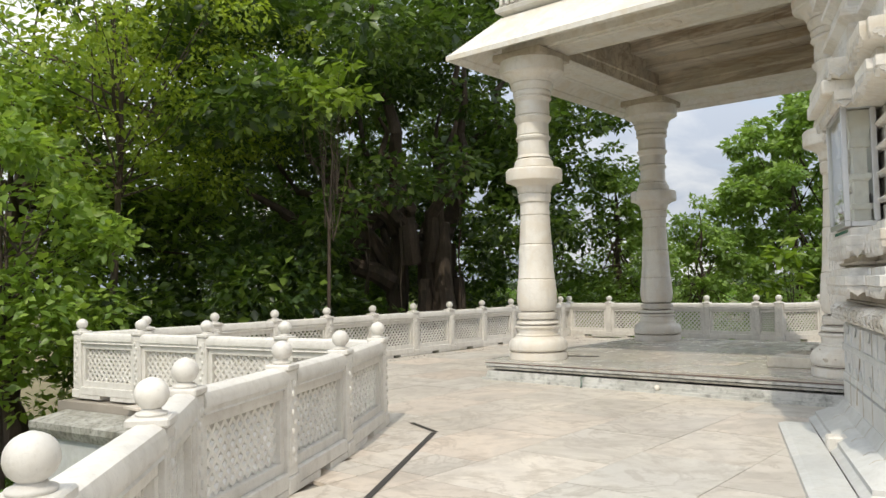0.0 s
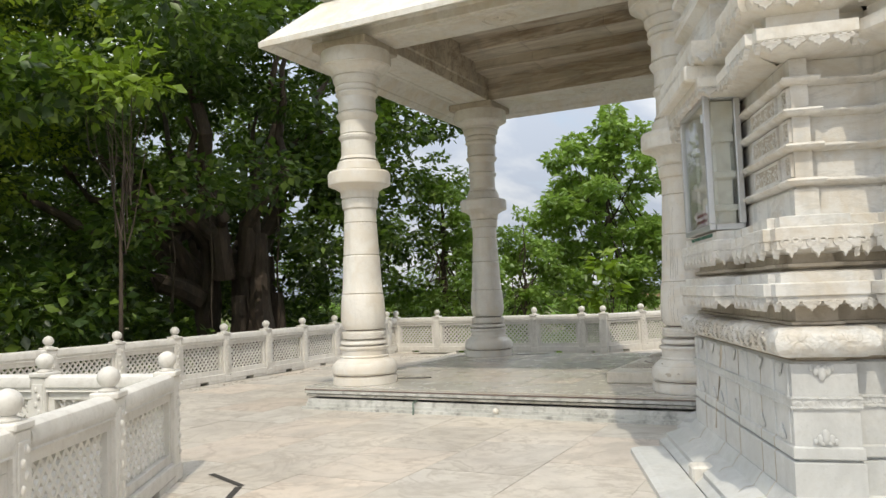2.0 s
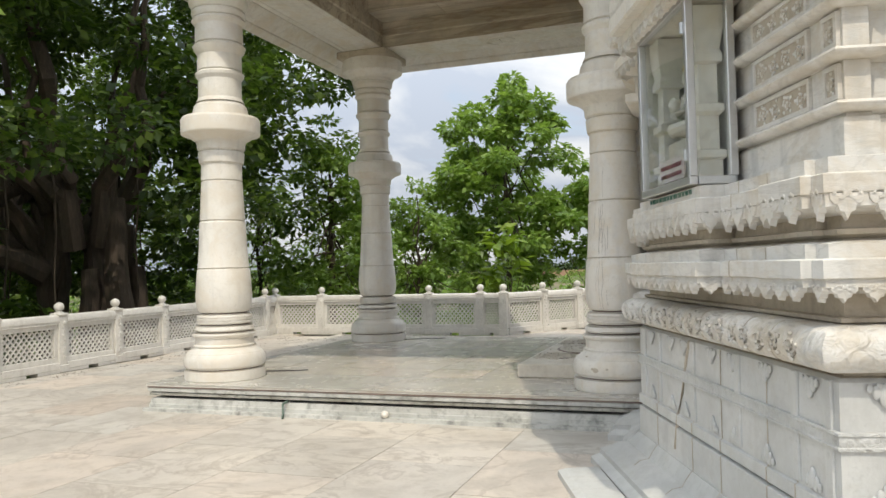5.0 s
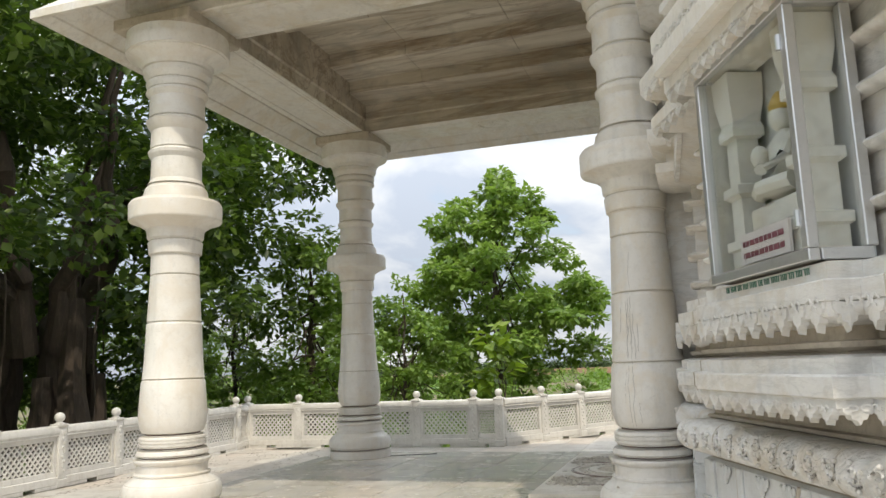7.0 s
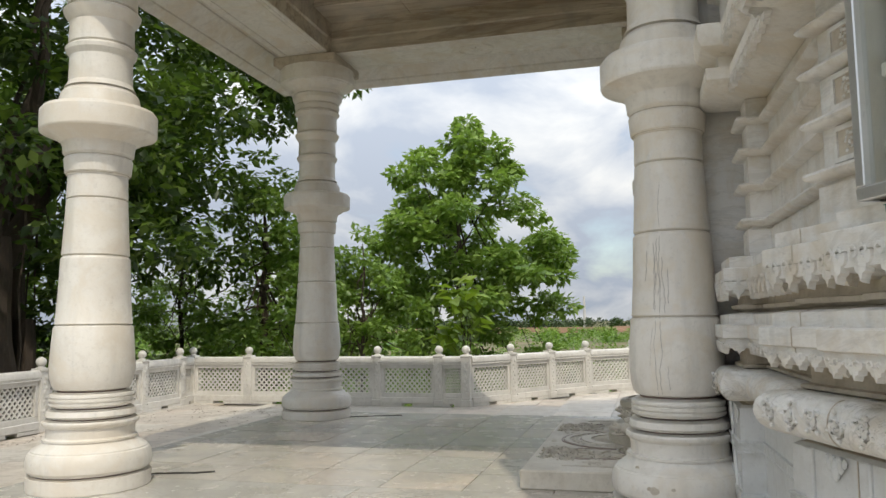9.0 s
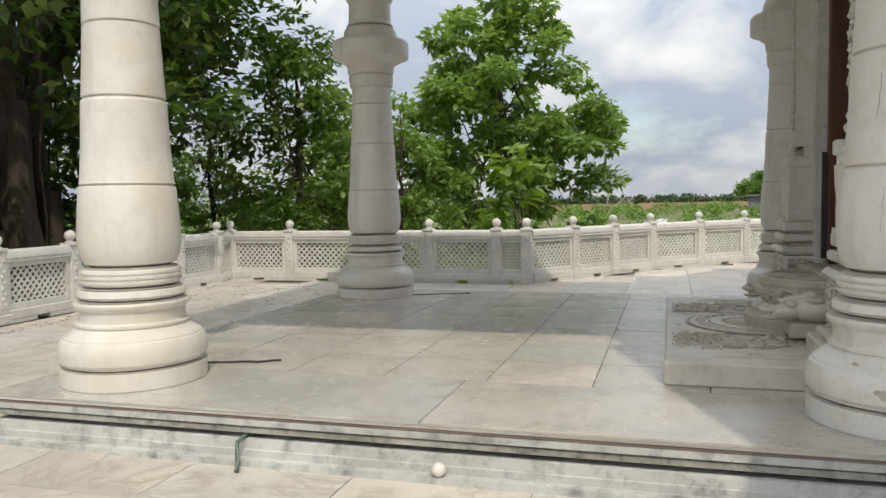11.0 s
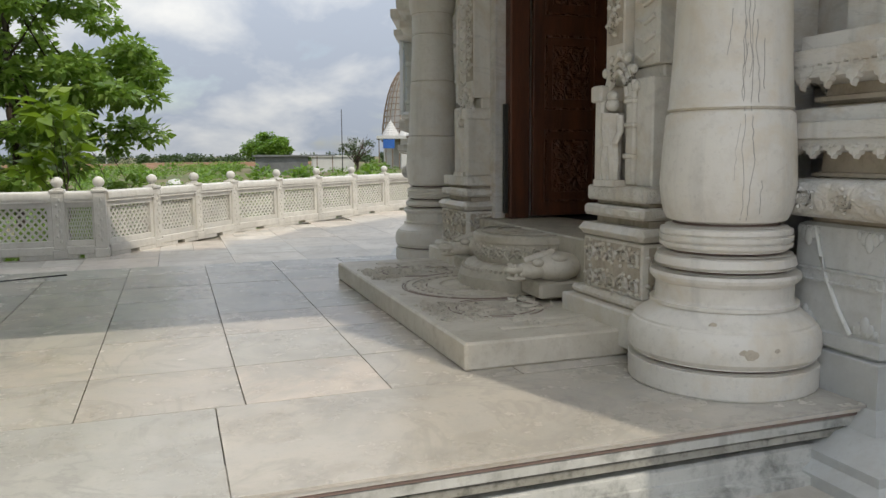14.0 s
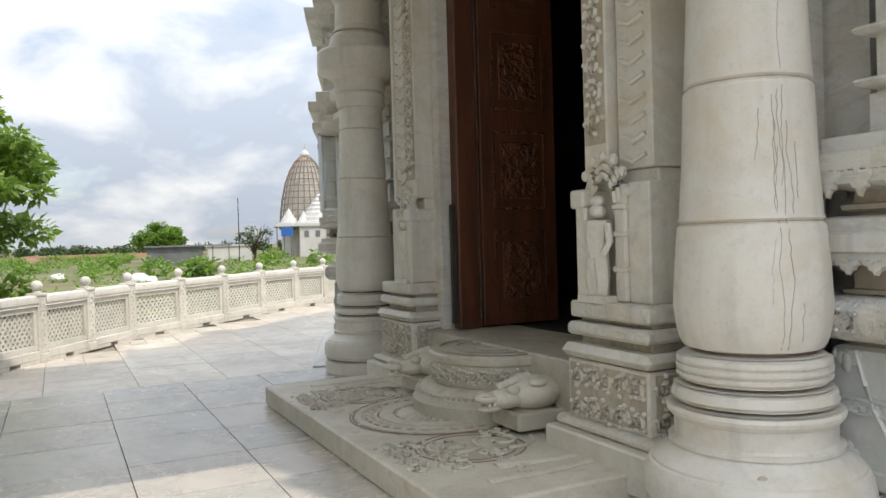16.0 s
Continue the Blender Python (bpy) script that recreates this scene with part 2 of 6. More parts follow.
TILE = mat("floor_marble", (0.71, 0.66, 0.59), (0.61, 0.57, 0.52), (0.42, 0.37, 0.31), big=0.9, fine=4, rough=(0.28, 0.5), bump=0.1, vein=(0.34, 0.29, 0.24), vein_scale=0.9, vein_amount=0.5, per_object=0.13, fine_amount=0.7, tints=((1, 1, 1), (1.02, 0.95, 0.9), (0.93, 0.96, 0.98), (1.04, 1.02, 1.0), (0.88, 0.87, 0.85)), stain=(0.45, 0.41, 0.36), stain_scale=0.9)
PORCH_TILE = mat("porch_marble", (0.67, 0.625, 0.56), (0.57, 0.555, 0.53), (0.41, 0.37, 0.31), big=0.8, fine=3.2, rough=(0.16, 0.36), bump=0.06, vein=(0.36, 0.34, 0.31), vein_scale=1.1, vein_amount=0.38, per_object=0.12, fine_amount=0.65, tints=((0.97, 0.97, 0.96), (1.06, 0.97, 0.91), (1.04, 1.01, 0.98), (0.91, 0.92, 0.91), (1.05, 1.0, 0.95)), stain=(0.42, 0.40, 0.36), stain_scale=1.3)
BASE = mat("mouldy_base_marble", (0.60, 0.60, 0.57), (0.45, 0.45, 0.42), (0.06, 0.06, 0.05), big=2.0, fine=7, rough=(0.45, 0.7), bump=0.2, streak=(0.08, 0.08, 0.07), fine_amount=0.7)
GROUT = mat("joint_mortar", (0.36, 0.32, 0.27), (0.28, 0.25, 0.21), rough=(0.8, 0.95), bump=0.2)
RELIEF = mat("worn_relief_marble", (0.72, 0.67, 0.58), (0.60, 0.55, 0.46), (0.42, 0.35, 0.26), big=3, fine=14, rough=(0.35, 0.6), bump=0.15)
SLAB = mat("carved_slab_marble", (0.60, 0.55, 0.46), (0.49, 0.45, 0.37), (0.27, 0.21, 0.14), big=2.5, fine=12, rough=(0.4, 0.65), bump=0.2)
CEIL = mat("brown_veined_marble", (0.66, 0.60, 0.50), (0.45, 0.385, 0.29), (0.24, 0.155, 0.085), big=0.8, fine=1.7, rough=(0.4, 0.6), bump=0.12, stretch=(0.3, 2.2, 2.2), vein=(0.17, 0.11, 0.06), vein_scale=0.7, vein_amount=0.5, vein_width=0.03, fine_amount=0.9, speck=0.12, stain=(0.34, 0.31, 0.26), stain_scale=1.4)
WOOD = mat("carved_teak", (0.135, 0.043, 0.017), (0.07, 0.023, 0.010), (0.026, 0.010, 0.005), big=3, fine=22, rough=(0.3, 0.5), bump=0.3, stretch=(4, 4, 0.5))
HALL_SHADE = mat("shade_dark_plaster", (0.05, 0.045, 0.04), (0.035, 0.032, 0.03), rough=(0.7, 0.9), bump=0.05)
GAP_SHADE = mat("gap_shade_black", (0.035, 0.033, 0.03), (0.02, 0.02, 0.018), rough=(0.8, 0.95), bump=0.1)
ALU = mat("brushed_aluminium", (0.72, 0.72, 0.72), (0.62, 0.63, 0.64), rough=(0.25, 0.4), bump=0.03, metal=0.85)
BARK = mat("banyan_bark", (0.09, 0.065, 0.048), (0.055, 0.042, 0.032), (0.16, 0.13, 0.10), big=1.5, fine=9, rough=(0.8, 0.95), bump=0.6, bump_scale=18, stretch=(2, 2, 0.5))
EARTH = mat("field_ground", (0.095, 0.115, 0.035), (0.20, 0.15, 0.085), (0.045, 0.07, 0.02), big=0.03, fine=0.22, rough=(0.85, 0.98), bump=0.4, bump_scale=3.0, fine_amount=0.8)
GRASS_BED = mat("lawn_green", (0.14, 0.22, 0.03), (0.20, 0.28, 0.05), (0.07, 0.12, 0.02), big=0.2, fine=2.5, rough=(0.85, 0.95), bump=0.5, bump_scale=9)
SHED = mat("grey_sheet_metal", (0.20, 0.21, 0.22), (0.13, 0.135, 0.14), (0.24, 0.2, 0.17), big=0.4, fine=3, rough=(0.5, 0.7), bump=0.1)
FAR_WHITE = mat("far_white_stone", (0.60, 0.59, 0.57), (0.50, 0.49, 0.48), rough=(0.6, 0.8), bump=0.1, big=0.2)
FAR_TOWER = mat("scaffolded_stone", (0.58, 0.56, 0.54), (0.44, 0.42, 0.40), rough=(0.7, 0.9), bump=0.1, big=0.3)
BAMBOO = mat("scaffold_pole", (0.26, 0.19, 0.13), (0.18, 0.13, 0.09), rough=(0.7, 0.9), bump=0.1)
RED_EARTH = mat("red_earth", (0.26, 0.14, 0.085), (0.19, 0.125, 0.075), (0.10, 0.11, 0.045), big=0.08, fine=0.8, rough=(0.9, 1), bump=0.2)
BLUE = mat("blue_tarpaulin", (0.03, 0.14, 0.48), (0.02, 0.10, 0.36), rough=(0.4, 0.6), bump=0.1)
PINK = mat("pink_paint", (0.55, 0.22, 0.19), (0.46, 0.18, 0.16), rough=(0.6, 0.8), bump=0.05)
PIPE = mat("green_hose", (0.17, 0.24, 0.20), (0.12, 0.17, 0.14), rough=(0.4, 0.6), bump=0.1)
CABLE = mat("black_cable", (0.05, 0.045, 0.04), (0.03, 0.028, 0.025), rough=(0.6, 0.8), bump=0.1)
GOLD = mat("gold_paint", (0.60, 0.40, 0.10), (0.50, 0.32, 0.08), rough=(0.3, 0.5), bump=0.05)
INK_RED = mat("dark_red_ink", (0.22, 0.07, 0.09), (0.17, 0.05, 0.07), rough=(0.6, 0.8), bump=0)
INK_GREEN = mat("dark_green_ink", (0.05, 0.16, 0.11), (0.03, 0.11, 0.08), rough=(0.6, 0.8), bump=0)
PAPER = mat("pale_paper", (0.72, 0.73, 0.71), (0.66, 0.67, 0.66), rough=(0.7, 0.9), bump=0.02)
PINK_PAPER = mat("pale_pink_board", (0.66, 0.60, 0.58), (0.62, 0.56, 0.54), rough=(0.6, 0.8), bump=0.02)
WOOD_CARVED = carved(WOOD, 16, 0.9)
TORUS_CARVED = carved(WALL, 17, 0.6)
JAMB_CARVED = carved(MARBLE, 26, 0.5)
PLINTH_CARVED = carved(PLINTH, 30, 0.5)
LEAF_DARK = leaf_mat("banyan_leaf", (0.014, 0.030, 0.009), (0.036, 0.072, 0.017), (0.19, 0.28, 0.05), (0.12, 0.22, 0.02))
LEAF_NEEM = leaf_mat("neem_leaf", (0.10, 0.17, 0.018), (0.20, 0.29, 0.032), (0.34, 0.43, 0.06), (0.48, 0.62, 0.05))
LEAF_TEAK = leaf_mat("teak_leaf", (0.075, 0.140, 0.030), (0.145, 0.235, 0.050), (0.26, 0.36, 0.09), (0.33, 0.52, 0.075))
LEAF_BRIGHT = leaf_mat("bright_leaf", (0.10, 0.17, 0.015), (0.16, 0.25, 0.025), (0.24, 0.33, 0.045), (0.26, 0.40, 0.03))
LEAF_SHRUB = leaf_mat("shrub_leaf", (0.058, 0.125, 0.025), (0.12, 0.215, 0.038), (0.20, 0.32, 0.055), (0.24, 0.42, 0.04))
LEAF_MID = leaf_mat("broad_leaf", (0.075, 0.135, 0.028), (0.15, 0.24, 0.045), (0.29, 0.39, 0.08), (0.42, 0.62, 0.065))
LEAF_FAR = leaf_mat("far_leaf", (0.030, 0.055, 0.018), (0.045, 0.080, 0.024), (0.070, 0.11, 0.03), (0.05, 0.09, 0.02))
GLASS = bpy.data.materials.new("case_glass")
GLASS.use_nodes = True
_n, _l = GLASS.node_tree.nodes, GLASS.node_tree.links
_t, _s, _m, _f = (_n.new("ShaderNodeBsdfTransparent"), _n.new("ShaderNodeBsdfGlossy"), _n.new("ShaderNodeMixShader"), _n.new("ShaderNodeLayerWeight"))
_t.inputs[0].default_value, _s.inputs["Roughness"].default_value, _f.inputs[0].default_value = (0.95, 0.965, 0.96, 1), 0.01, 0.5
_p = _n.new("ShaderNodeMath"); _p.operation = "POWER"; _p.inputs[1].default_value = 4.0
_q = _n.new("ShaderNodeMath"); _q.operation = "MULTIPLY_ADD"; _q.inputs[1].default_value, _q.inputs[2].default_value = 0.5, 0.03
_l.new(_f.outputs["Facing"], _p.inputs[0]); _l.new(_p.outputs[0], _q.inputs[0]); _l.new(_q.outputs[0], _m.inputs[0]); _l.new(_t.outputs[0], _m.inputs[1]); _l.new(_s.outputs[0], _m.inputs[2])
_l.new(_m.outputs[0], _n["Material Output"].inputs[0])


# ---- building helpers ----
def link_mesh(bm, name):
    me = bpy.data.meshes.new(name)
    bm.to_mesh(me)
    bm.free()
    return me


def part(name, bm, material, parent=None, label="", smooth=False):
    """Links a bmesh as one mesh object, under a thing or a part."""
    me = link_mesh(bm, name)
    me.materials.append(material)
    if smooth:
        me.shade_smooth()
        me.set_sharp_from_angle(angle=radians(38))
    ob = new(name, me)
    if parent is not None:
        ob.parent = parent
    if label:
        ob["label"] = label
    return ob


def piece(name, me, parent, m):
    """An object of its own on a shared mesh."""
    ob = new(name, me)
    ob.parent = parent
    ob.matrix_basis = m
    return ob


def thing(name, label, category, at=(0, 0, 0), rz=0.0, group="", kind=""):
    e = new(name)
    e.empty_display_size = 0.2
    e.matrix_basis = pose(*at, 0, 0, rz)
    return tagged(e, label, category, group, kind)


def box(bm, x0, x1, y0, y1, z0, z1, bevel=0.0, m=None):
    vs = [bm.verts.new((x, y, z)) for z in (z0, z1) for x, y in ((x0, y0), (x1, y0), (x1, y1), (x0, y1))]
    fs = [bm.faces.new([vs[i] for i in f]) for f in ((3, 2, 1, 0), (4, 5, 6, 7), (0, 1, 5, 4), (1, 2, 6, 5), (2, 3, 7, 6), (3, 0, 4, 7))]
    if bevel:
        es = list({e for f in fs for e in f.edges})
        r = bmesh.ops.bevel(bm, geom=es, offset=bevel, segments=1, affect="EDGES", profile=0.5)
        vs = list({v for f in r["faces"] for v in f.verts} | {v for v in vs if v.is_valid})
    if m is not None:
        bmesh.ops.transform(bm, matrix=m, verts=vs)
    return bm


def lathe(profile, segments=40, bm=None, arc=(0, 360), centre=(0, 0)):
    """Turns (z, r) pairs about the z axis."""
    bm = bm or bmesh.new()
    full = abs(arc[1] - arc[0]) >= 360
    n = segments if full else segments + 1
    rings = []
    for z, r in profile:
        rings.append([bm.verts.new((centre[0] + r * math.cos(radians(arc[0] + (arc[1] - arc[0]) * i / segments)),
                                    centre[1] + r * math.sin(radians(arc[0] + (arc[1] - arc[0]) * i / segments)), z)) for i in range(n)])
    for a, b in zip(rings, rings[1:]):
        for i in range(n if full else n - 1):
            j = (i + 1) % n
            bm.faces.new((a[i], a[j], b[j], b[i]))
    if full:
        bm.faces.new(list(reversed(rings[0])))
        bm.faces.new(rings[-1])
    return bm


def offset_line(points, d):
    """The polyline moved sideways by d, to its left, with mitred corners."""
    out = []
    for i, p in enumerate(points):
        p = Vector(p)
        a = (p - Vector(points[i - 1])).normalized() if i else None
        b = (Vector(points[i + 1]) - p).normalized() if i < len(points) - 1 else None
        na = Vector((-a.y, a.x)) if a else None
        nb_ = Vector((-b.y, b.x)) if b else None
        if na is None or nb_ is None:
            nrm = na or nb_
            out.append(p + nrm * d)
        else:
            s = na + nb_
            k = d / max(0.35, 1 + na.dot(nb_))
            out.append(p + s * k)
    return out


def sweep(points, profile, bm=None):
    """A moulding: (offset, z) profile carried along a plan polyline; offsets to the line's left."""
    bm = bm or bmesh.new()
    rows = [[bm.verts.new((q.x, q.y, z)) for q in offset_line(points, d)] for d, z in profile]
    for a, b in zip(rows, rows[1:]):
        for i in range(len(a) - 1):
            bm.faces.new((a[i], b[i], b[i + 1], a[i + 1]))
    return bm


def tube(points, r, sides=8, bm=None, taper=None):
    """A round bar along 3D points."""
    bm = bm or bmesh.new()
    rings, pts = [], [Vector(p) for p in points]
    for i, p in enumerate(pts):
        d = (pts[min(i + 1, len(pts) - 1)] - pts[max(i - 1, 0)]).normalized()
        u = d.orthogonal().normalized() if abs(d.z) < 0.9 else Vector((1, 0, 0))
        u = (u - d * u.dot(d)).normalized()
        v = d.cross(u)
        k = r if taper is None else r + (taper - r) * i / (len(pts) - 1)
        rings.append([bm.verts.new(p + (u * math.cos(2 * math.pi * s / sides) + v * math.sin(2 * math.pi * s / sides)) * k) for s in range(sides)])
    for a, b in zip(rings, rings[1:]):
        for s in range(sides):
            bm.faces.new((a[s], a[(s + 1) % sides], b[(s + 1) % sides], b[s]))
    bm.faces.new(list(reversed(rings[0]))); bm.faces.new(rings[-1])
    return bm


def ball(bm, centre, r, squash=1.0, segs=16):
    m = Matrix.Translation(centre) @ Matrix.Diagonal((r, r, r * squash, 1))
    bmesh.ops.create_uvsphere(bm, u_segments=segs, v_segments=max(6, segs // 2 + 2), radius=1, matrix=m)
    return bm


def polygon_solid(points, z0, z1, bm=None):
    bm = bm or bmesh.new()
    lo = [bm.verts.new((x, y, z0)) for x, y in points]
    hi = [bm.verts.new((x, y, z1)) for x, y in points]
    bm.faces.new(list(reversed(lo))); bm.faces.new(hi)
    for i in range(len(points)):
        j = (i + 1) % len(points)
        bm.faces.new((lo[i], lo[j], hi[j], hi[i]))
    bmesh.ops.recalc_face_normals(bm, faces=bm.faces)
    return bm


# ---- terrace floor ----
MIRROR = 26.82  # the porch's middle line lies at y = MIRROR / 2


def flip(points):
    return [(x, MIRROR - y) for x, y in reversed(points)]


NEAR_RAIL = [(1.27, -1.22), (0.32, -0.32), (-0.62, 0.59), (-1.59, 1.5), (-2.57, 2.41), (-3.35, 3.05), (-3.96, 4.23), (-4.56, 5.36), (-5.35, 6.62)]
NOTCH_RAIL = [(-5.35, 6.62), (-6.65, 6.35), (-8.0, 6.15), (-9.3, 5.95), (-10.62, 5.74)]
LEFT_RAIL = [(-10.62, 5.74)] + [(-10.62 - 0.33 * (y - 5.74) / 14.2, y) for y in (6.75, 8.0, 9.27, 10.54, 11.82, 13.1, 14.38, 15.66, 16.94, 18.2, 19.45)] + [(-10.95, 19.94)]
FRONT_RAIL = [(-10.95, 19.94), (-9.66, 19.94), (-8.28, 19.94), (-6.89, 19.94), (-5.65, 19.94), (-5.12, 19.94)]
CURVED_RAIL = [(-5.12, 19.94), (-4.44, 20.92), (-3.79, 21.86), (-3.12, 22.82), (-2.16, 23.83), (-1.18, 24.82), (-0.17, 25.85), (0.88, 26.85), (1.86, 27.62), (2.75, 28.3), (3.6, 28.95)]
edge = offset_line(NEAR_RAIL + NOTCH_RAIL[1:] + LEFT_RAIL[1:] + FRONT_RAIL[1:] + CURVED_RAIL[1:], 0.0)
edge_out = []
for i, q in enumerate(edge):
    edge_out.append((q.x, q.y))
rim = offset_line(edge_out, 0.22)
TERRACE = [(q.x, q.y) for q in rim] + [(9, 33), (34, 33), (34, -12), (4, -12)]
floor = part("floor", polygon_solid(TERRACE, -3.2, -0.035), GROUT)
tagged(floor, "pale marble paved temple terrace with dirty joints", "floor", kind="structure")
# a coping ledge below the railing at the notch
bm = sweep(NOTCH_RAIL[1:], [(0.2, -0.40), (0.75, -0.42), (0.8, -0.30), (0.8, -0.22), (0.24, -0.14)])
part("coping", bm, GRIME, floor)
bm = sweep(NOTCH_RAIL[1:], [(0.7, -3.2), (0.7, -0.4)])
part("retaining_wall", bm, PLINTH, floor)


def inside(x, y, poly):
    c = False
    for i in range(len(poly)):
        (x0, y0), (x1, y1) = poly[i - 1], poly[i]
        if (y0 > y) != (y1 > y) and x < (x1 - x0) * (y - y0) / (y1 - y0) + x0:
            c = not c
    return c


# ---- temple walls ----
B, U, N = Vector((-0.24, 6.64)), Vector((-0.354, 0.935)), Vector((-0.935, -0.354))


def on_bay(s, off):
    p = B + U * s + N * off
    return (p.x, p.y)


SIDE = [(5.2, 1.75), (0.27, 6.86), (0.06, 6.79), (0.08, 6.71), (-0.24, 6.64)]
AFTER = [(-1.2, 9.18), (-1.09, 9.22), (-1.14, 10.5), (-1.27, 10.5), (-1.27, 10.96), (-1.0, 10.96), (-1.0, 11.75)]
STEPS = []
for s_, o_ in ((2.2, 0), (2.2, 0.07), (1.6, 0.07), (1.6, 0), (1.15, 0), (1.15, 0.07), (0.7, 0.07), (0.7, 0), (0.42, 0), (0.42, 0.05), (0.14, 0.05), (0.14, 0)):
    STEPS.append((0.27 + 0.694 * s_ - 0.72 * o_, 6.86 - 0.72 * s_ - 0.694 * o_))
SIDE_STEPPED = SIDE[:1] + STEPS + SIDE[1:]
LOW = SIDE + AFTER
MID = SIDE_STEPPED + AFTER
HIGH = SIDE_STEPPED + [on_bay(0.10, 0), on_bay(0.10, 0.045), on_bay(0.34, 0.045), on_bay(0.34, 0)] + [on_bay(1.03, 0), on_bay(1.03, 0.13), on_bay(2.08, 0.13), on_bay(2.08, 0)] + AFTER
# joint and recess bands: brown stain and recess shade share one darker colour
BANDS = [
    ("base_moulding", LOW, [(0.34, 0.0), (0.34, 0.05), (0.28, 0.09), (0.28, 0.13), (0.2, 0.17), (0.16, 0.2), (0.1, 0.21), (0.07, 0.26), (0.04, 0.3), (0.03, 0.3)], PLINTH),
    ("plinth", LOW, [(0.03, 0.3), (0.03, 0.495), (0.024, 0.5), (0.0, 0.502), (0.0, 0.516), (0.024, 0.518), (0.03, 0.524), (0.03, 0.583), (0.016, 0.592), (0.016, 0.80), (0.012, 1.07), (-0.01, 1.085)], PLINTH),
    ("carved_strip", LOW, [(0.012, 0.806), (0.030, 0.81), (0.032, 0.82), (0.026, 0.825), (0.026, 0.863), (0.032, 0.868), (0.030, 0.878), (0.012, 0.882)], PLINTH_CARVED),
    ("shadow_joint", LOW, [(-0.01, 1.084), (-0.03, 1.09), (-0.03, 1.112)], WORN_AND_SHADE),
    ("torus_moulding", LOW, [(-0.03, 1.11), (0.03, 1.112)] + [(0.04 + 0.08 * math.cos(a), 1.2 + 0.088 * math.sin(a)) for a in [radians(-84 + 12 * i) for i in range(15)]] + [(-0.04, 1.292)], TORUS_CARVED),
    ("recess", LOW, [(-0.04, 1.29), (-0.02, 1.30), (-0.02, 1.315), (-0.05, 1.32), (-0.05, 1.42)], WORN_AND_SHADE),
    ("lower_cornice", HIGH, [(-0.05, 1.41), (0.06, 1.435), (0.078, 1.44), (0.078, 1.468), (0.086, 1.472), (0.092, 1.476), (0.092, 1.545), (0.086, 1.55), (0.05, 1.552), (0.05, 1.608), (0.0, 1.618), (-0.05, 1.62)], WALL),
    ("dark_recess", HIGH, [(-0.05, 1.62), (-0.06, 1.63), (-0.02, 1.645), (-0.015, 1.665), (-0.05, 1.672), (-0.06, 1.73)], WORN_AND_SHADE),
    ("upper_cornice", HIGH, [(-0.06, 1.72), (0.05, 1.745), (0.062, 1.75), (0.062, 1.80), (0.07, 1.805), (0.07, 1.875), (0.064, 1.88), (0.03, 1.885), (0.03, 1.945), (-0.03, 1.955)], WALL),
]
ridge = [(-0.03, 1.955), (-0.10, 1.96), (-0.10, 2.12), (-0.12, 2.125)]
for z in (2.14, 2.355, 2.57, 2.765):
    ridge += [(-0.12, z), (-0.085, z + 0.004), (-0.062, z + 0.016), (-0.055, z + 0.03), (-0.062, z + 0.042), (-0.10, z + 0.05), (-0.12, z + 0.052)]
ridge += [(-0.12, 2.93)]
BANDS.append(("moulded_wall", MID, ridge, WALL))
BANDS.append(("canopy", HIGH, [(-0.14, 2.93), (0.02, 2.95), (0.1, 2.98), (0.12, 3.0), (0.12, 3.07), (0.04, 3.09), (0.04, 3.16), (0.14, 3.2), (0.16, 3.24), (0.16, 3.33), (0.05, 3.36), (-0.03, 3.36)], MARBLE))
upper = [(-0.03, 3.36), (-0.03, 3.6)]
for z in (3.66, 3.95):
    upper += [(-0.03, z), (0.04, z + 0.05), (0.04, z + 0.1), (-0.03, z + 0.14)]
upper += [(-0.03, 4.3), (0.16, 4.36), (0.18, 4.5), (-0.03, 4.64), (-0.03, 5.3), (0.1, 5.36), (0.1, 5.5), (-0.03, 5.56), (-0.05, 7.2)]
BANDS.append(("upper_wall", HIGH, upper, WALL))


def temple_wall(name, label, turn, top=9.0):
    w = thing(name, label, "wall", kind="structure")
    for nm, line, prof, material in BANDS:
        prof = [q for q in prof if q[1] < top]
        part(nm, sweep(turn(line), prof), material, w, smooth=True)
    return w


wall_south = temple_wall("wall_south", "carved grey-white marble temple wall with stacked mouldings", lambda p: p)
# north wall is cut at 4.6 to keep its shadow off the curved railing
wall_north = temple_wall("wall_north", "carved grey-white marble temple wall beyond the porch", flip, 4.6)

# hanging scallops below the two cornices
bm = bmesh.new()
prof = [(-0.5, 0), (-0.5, -0.22), (-0.40, -0.40), (-0.29, -0.42), (-0.23, -0.66), (-0.10, -0.72), (0, -1), (0.10, -0.72), (0.23, -0.66), (0.29, -0.42), (0.40, -0.40), (0.5, -0.22), (0.5, 0)]
f0 = [bm.verts.new((x, 0.5, z)) for x, z in prof]
f1 = [bm.verts.new((x * 0.9, -0.5, z * 0.94)) for x, z in prof]
c1 = bm.verts.new((0, -0.7, -0.25))
bm.faces.new(f0)
for i in range(len(prof)):
    j = (i + 1) % len(prof)
    bm.faces.new((f0[i], f1[i], f1[j], f0[j]))
    bm.faces.new((f1[j], f1[i], c1))
bmesh.ops.recalc_face_normals(bm, faces=bm.faces)
for sd in (-1, 1):
    tube([(sd * (0.2 + 0.15 * math.cos(a)), -0.72, -0.02 + 0.17 * math.sin(a)) for a in [0.7 * k for k in range(8)]], 0.06, 4, bm)
scallop = link_mesh(bm, "scallop")
scallop.materials.append(WALL)


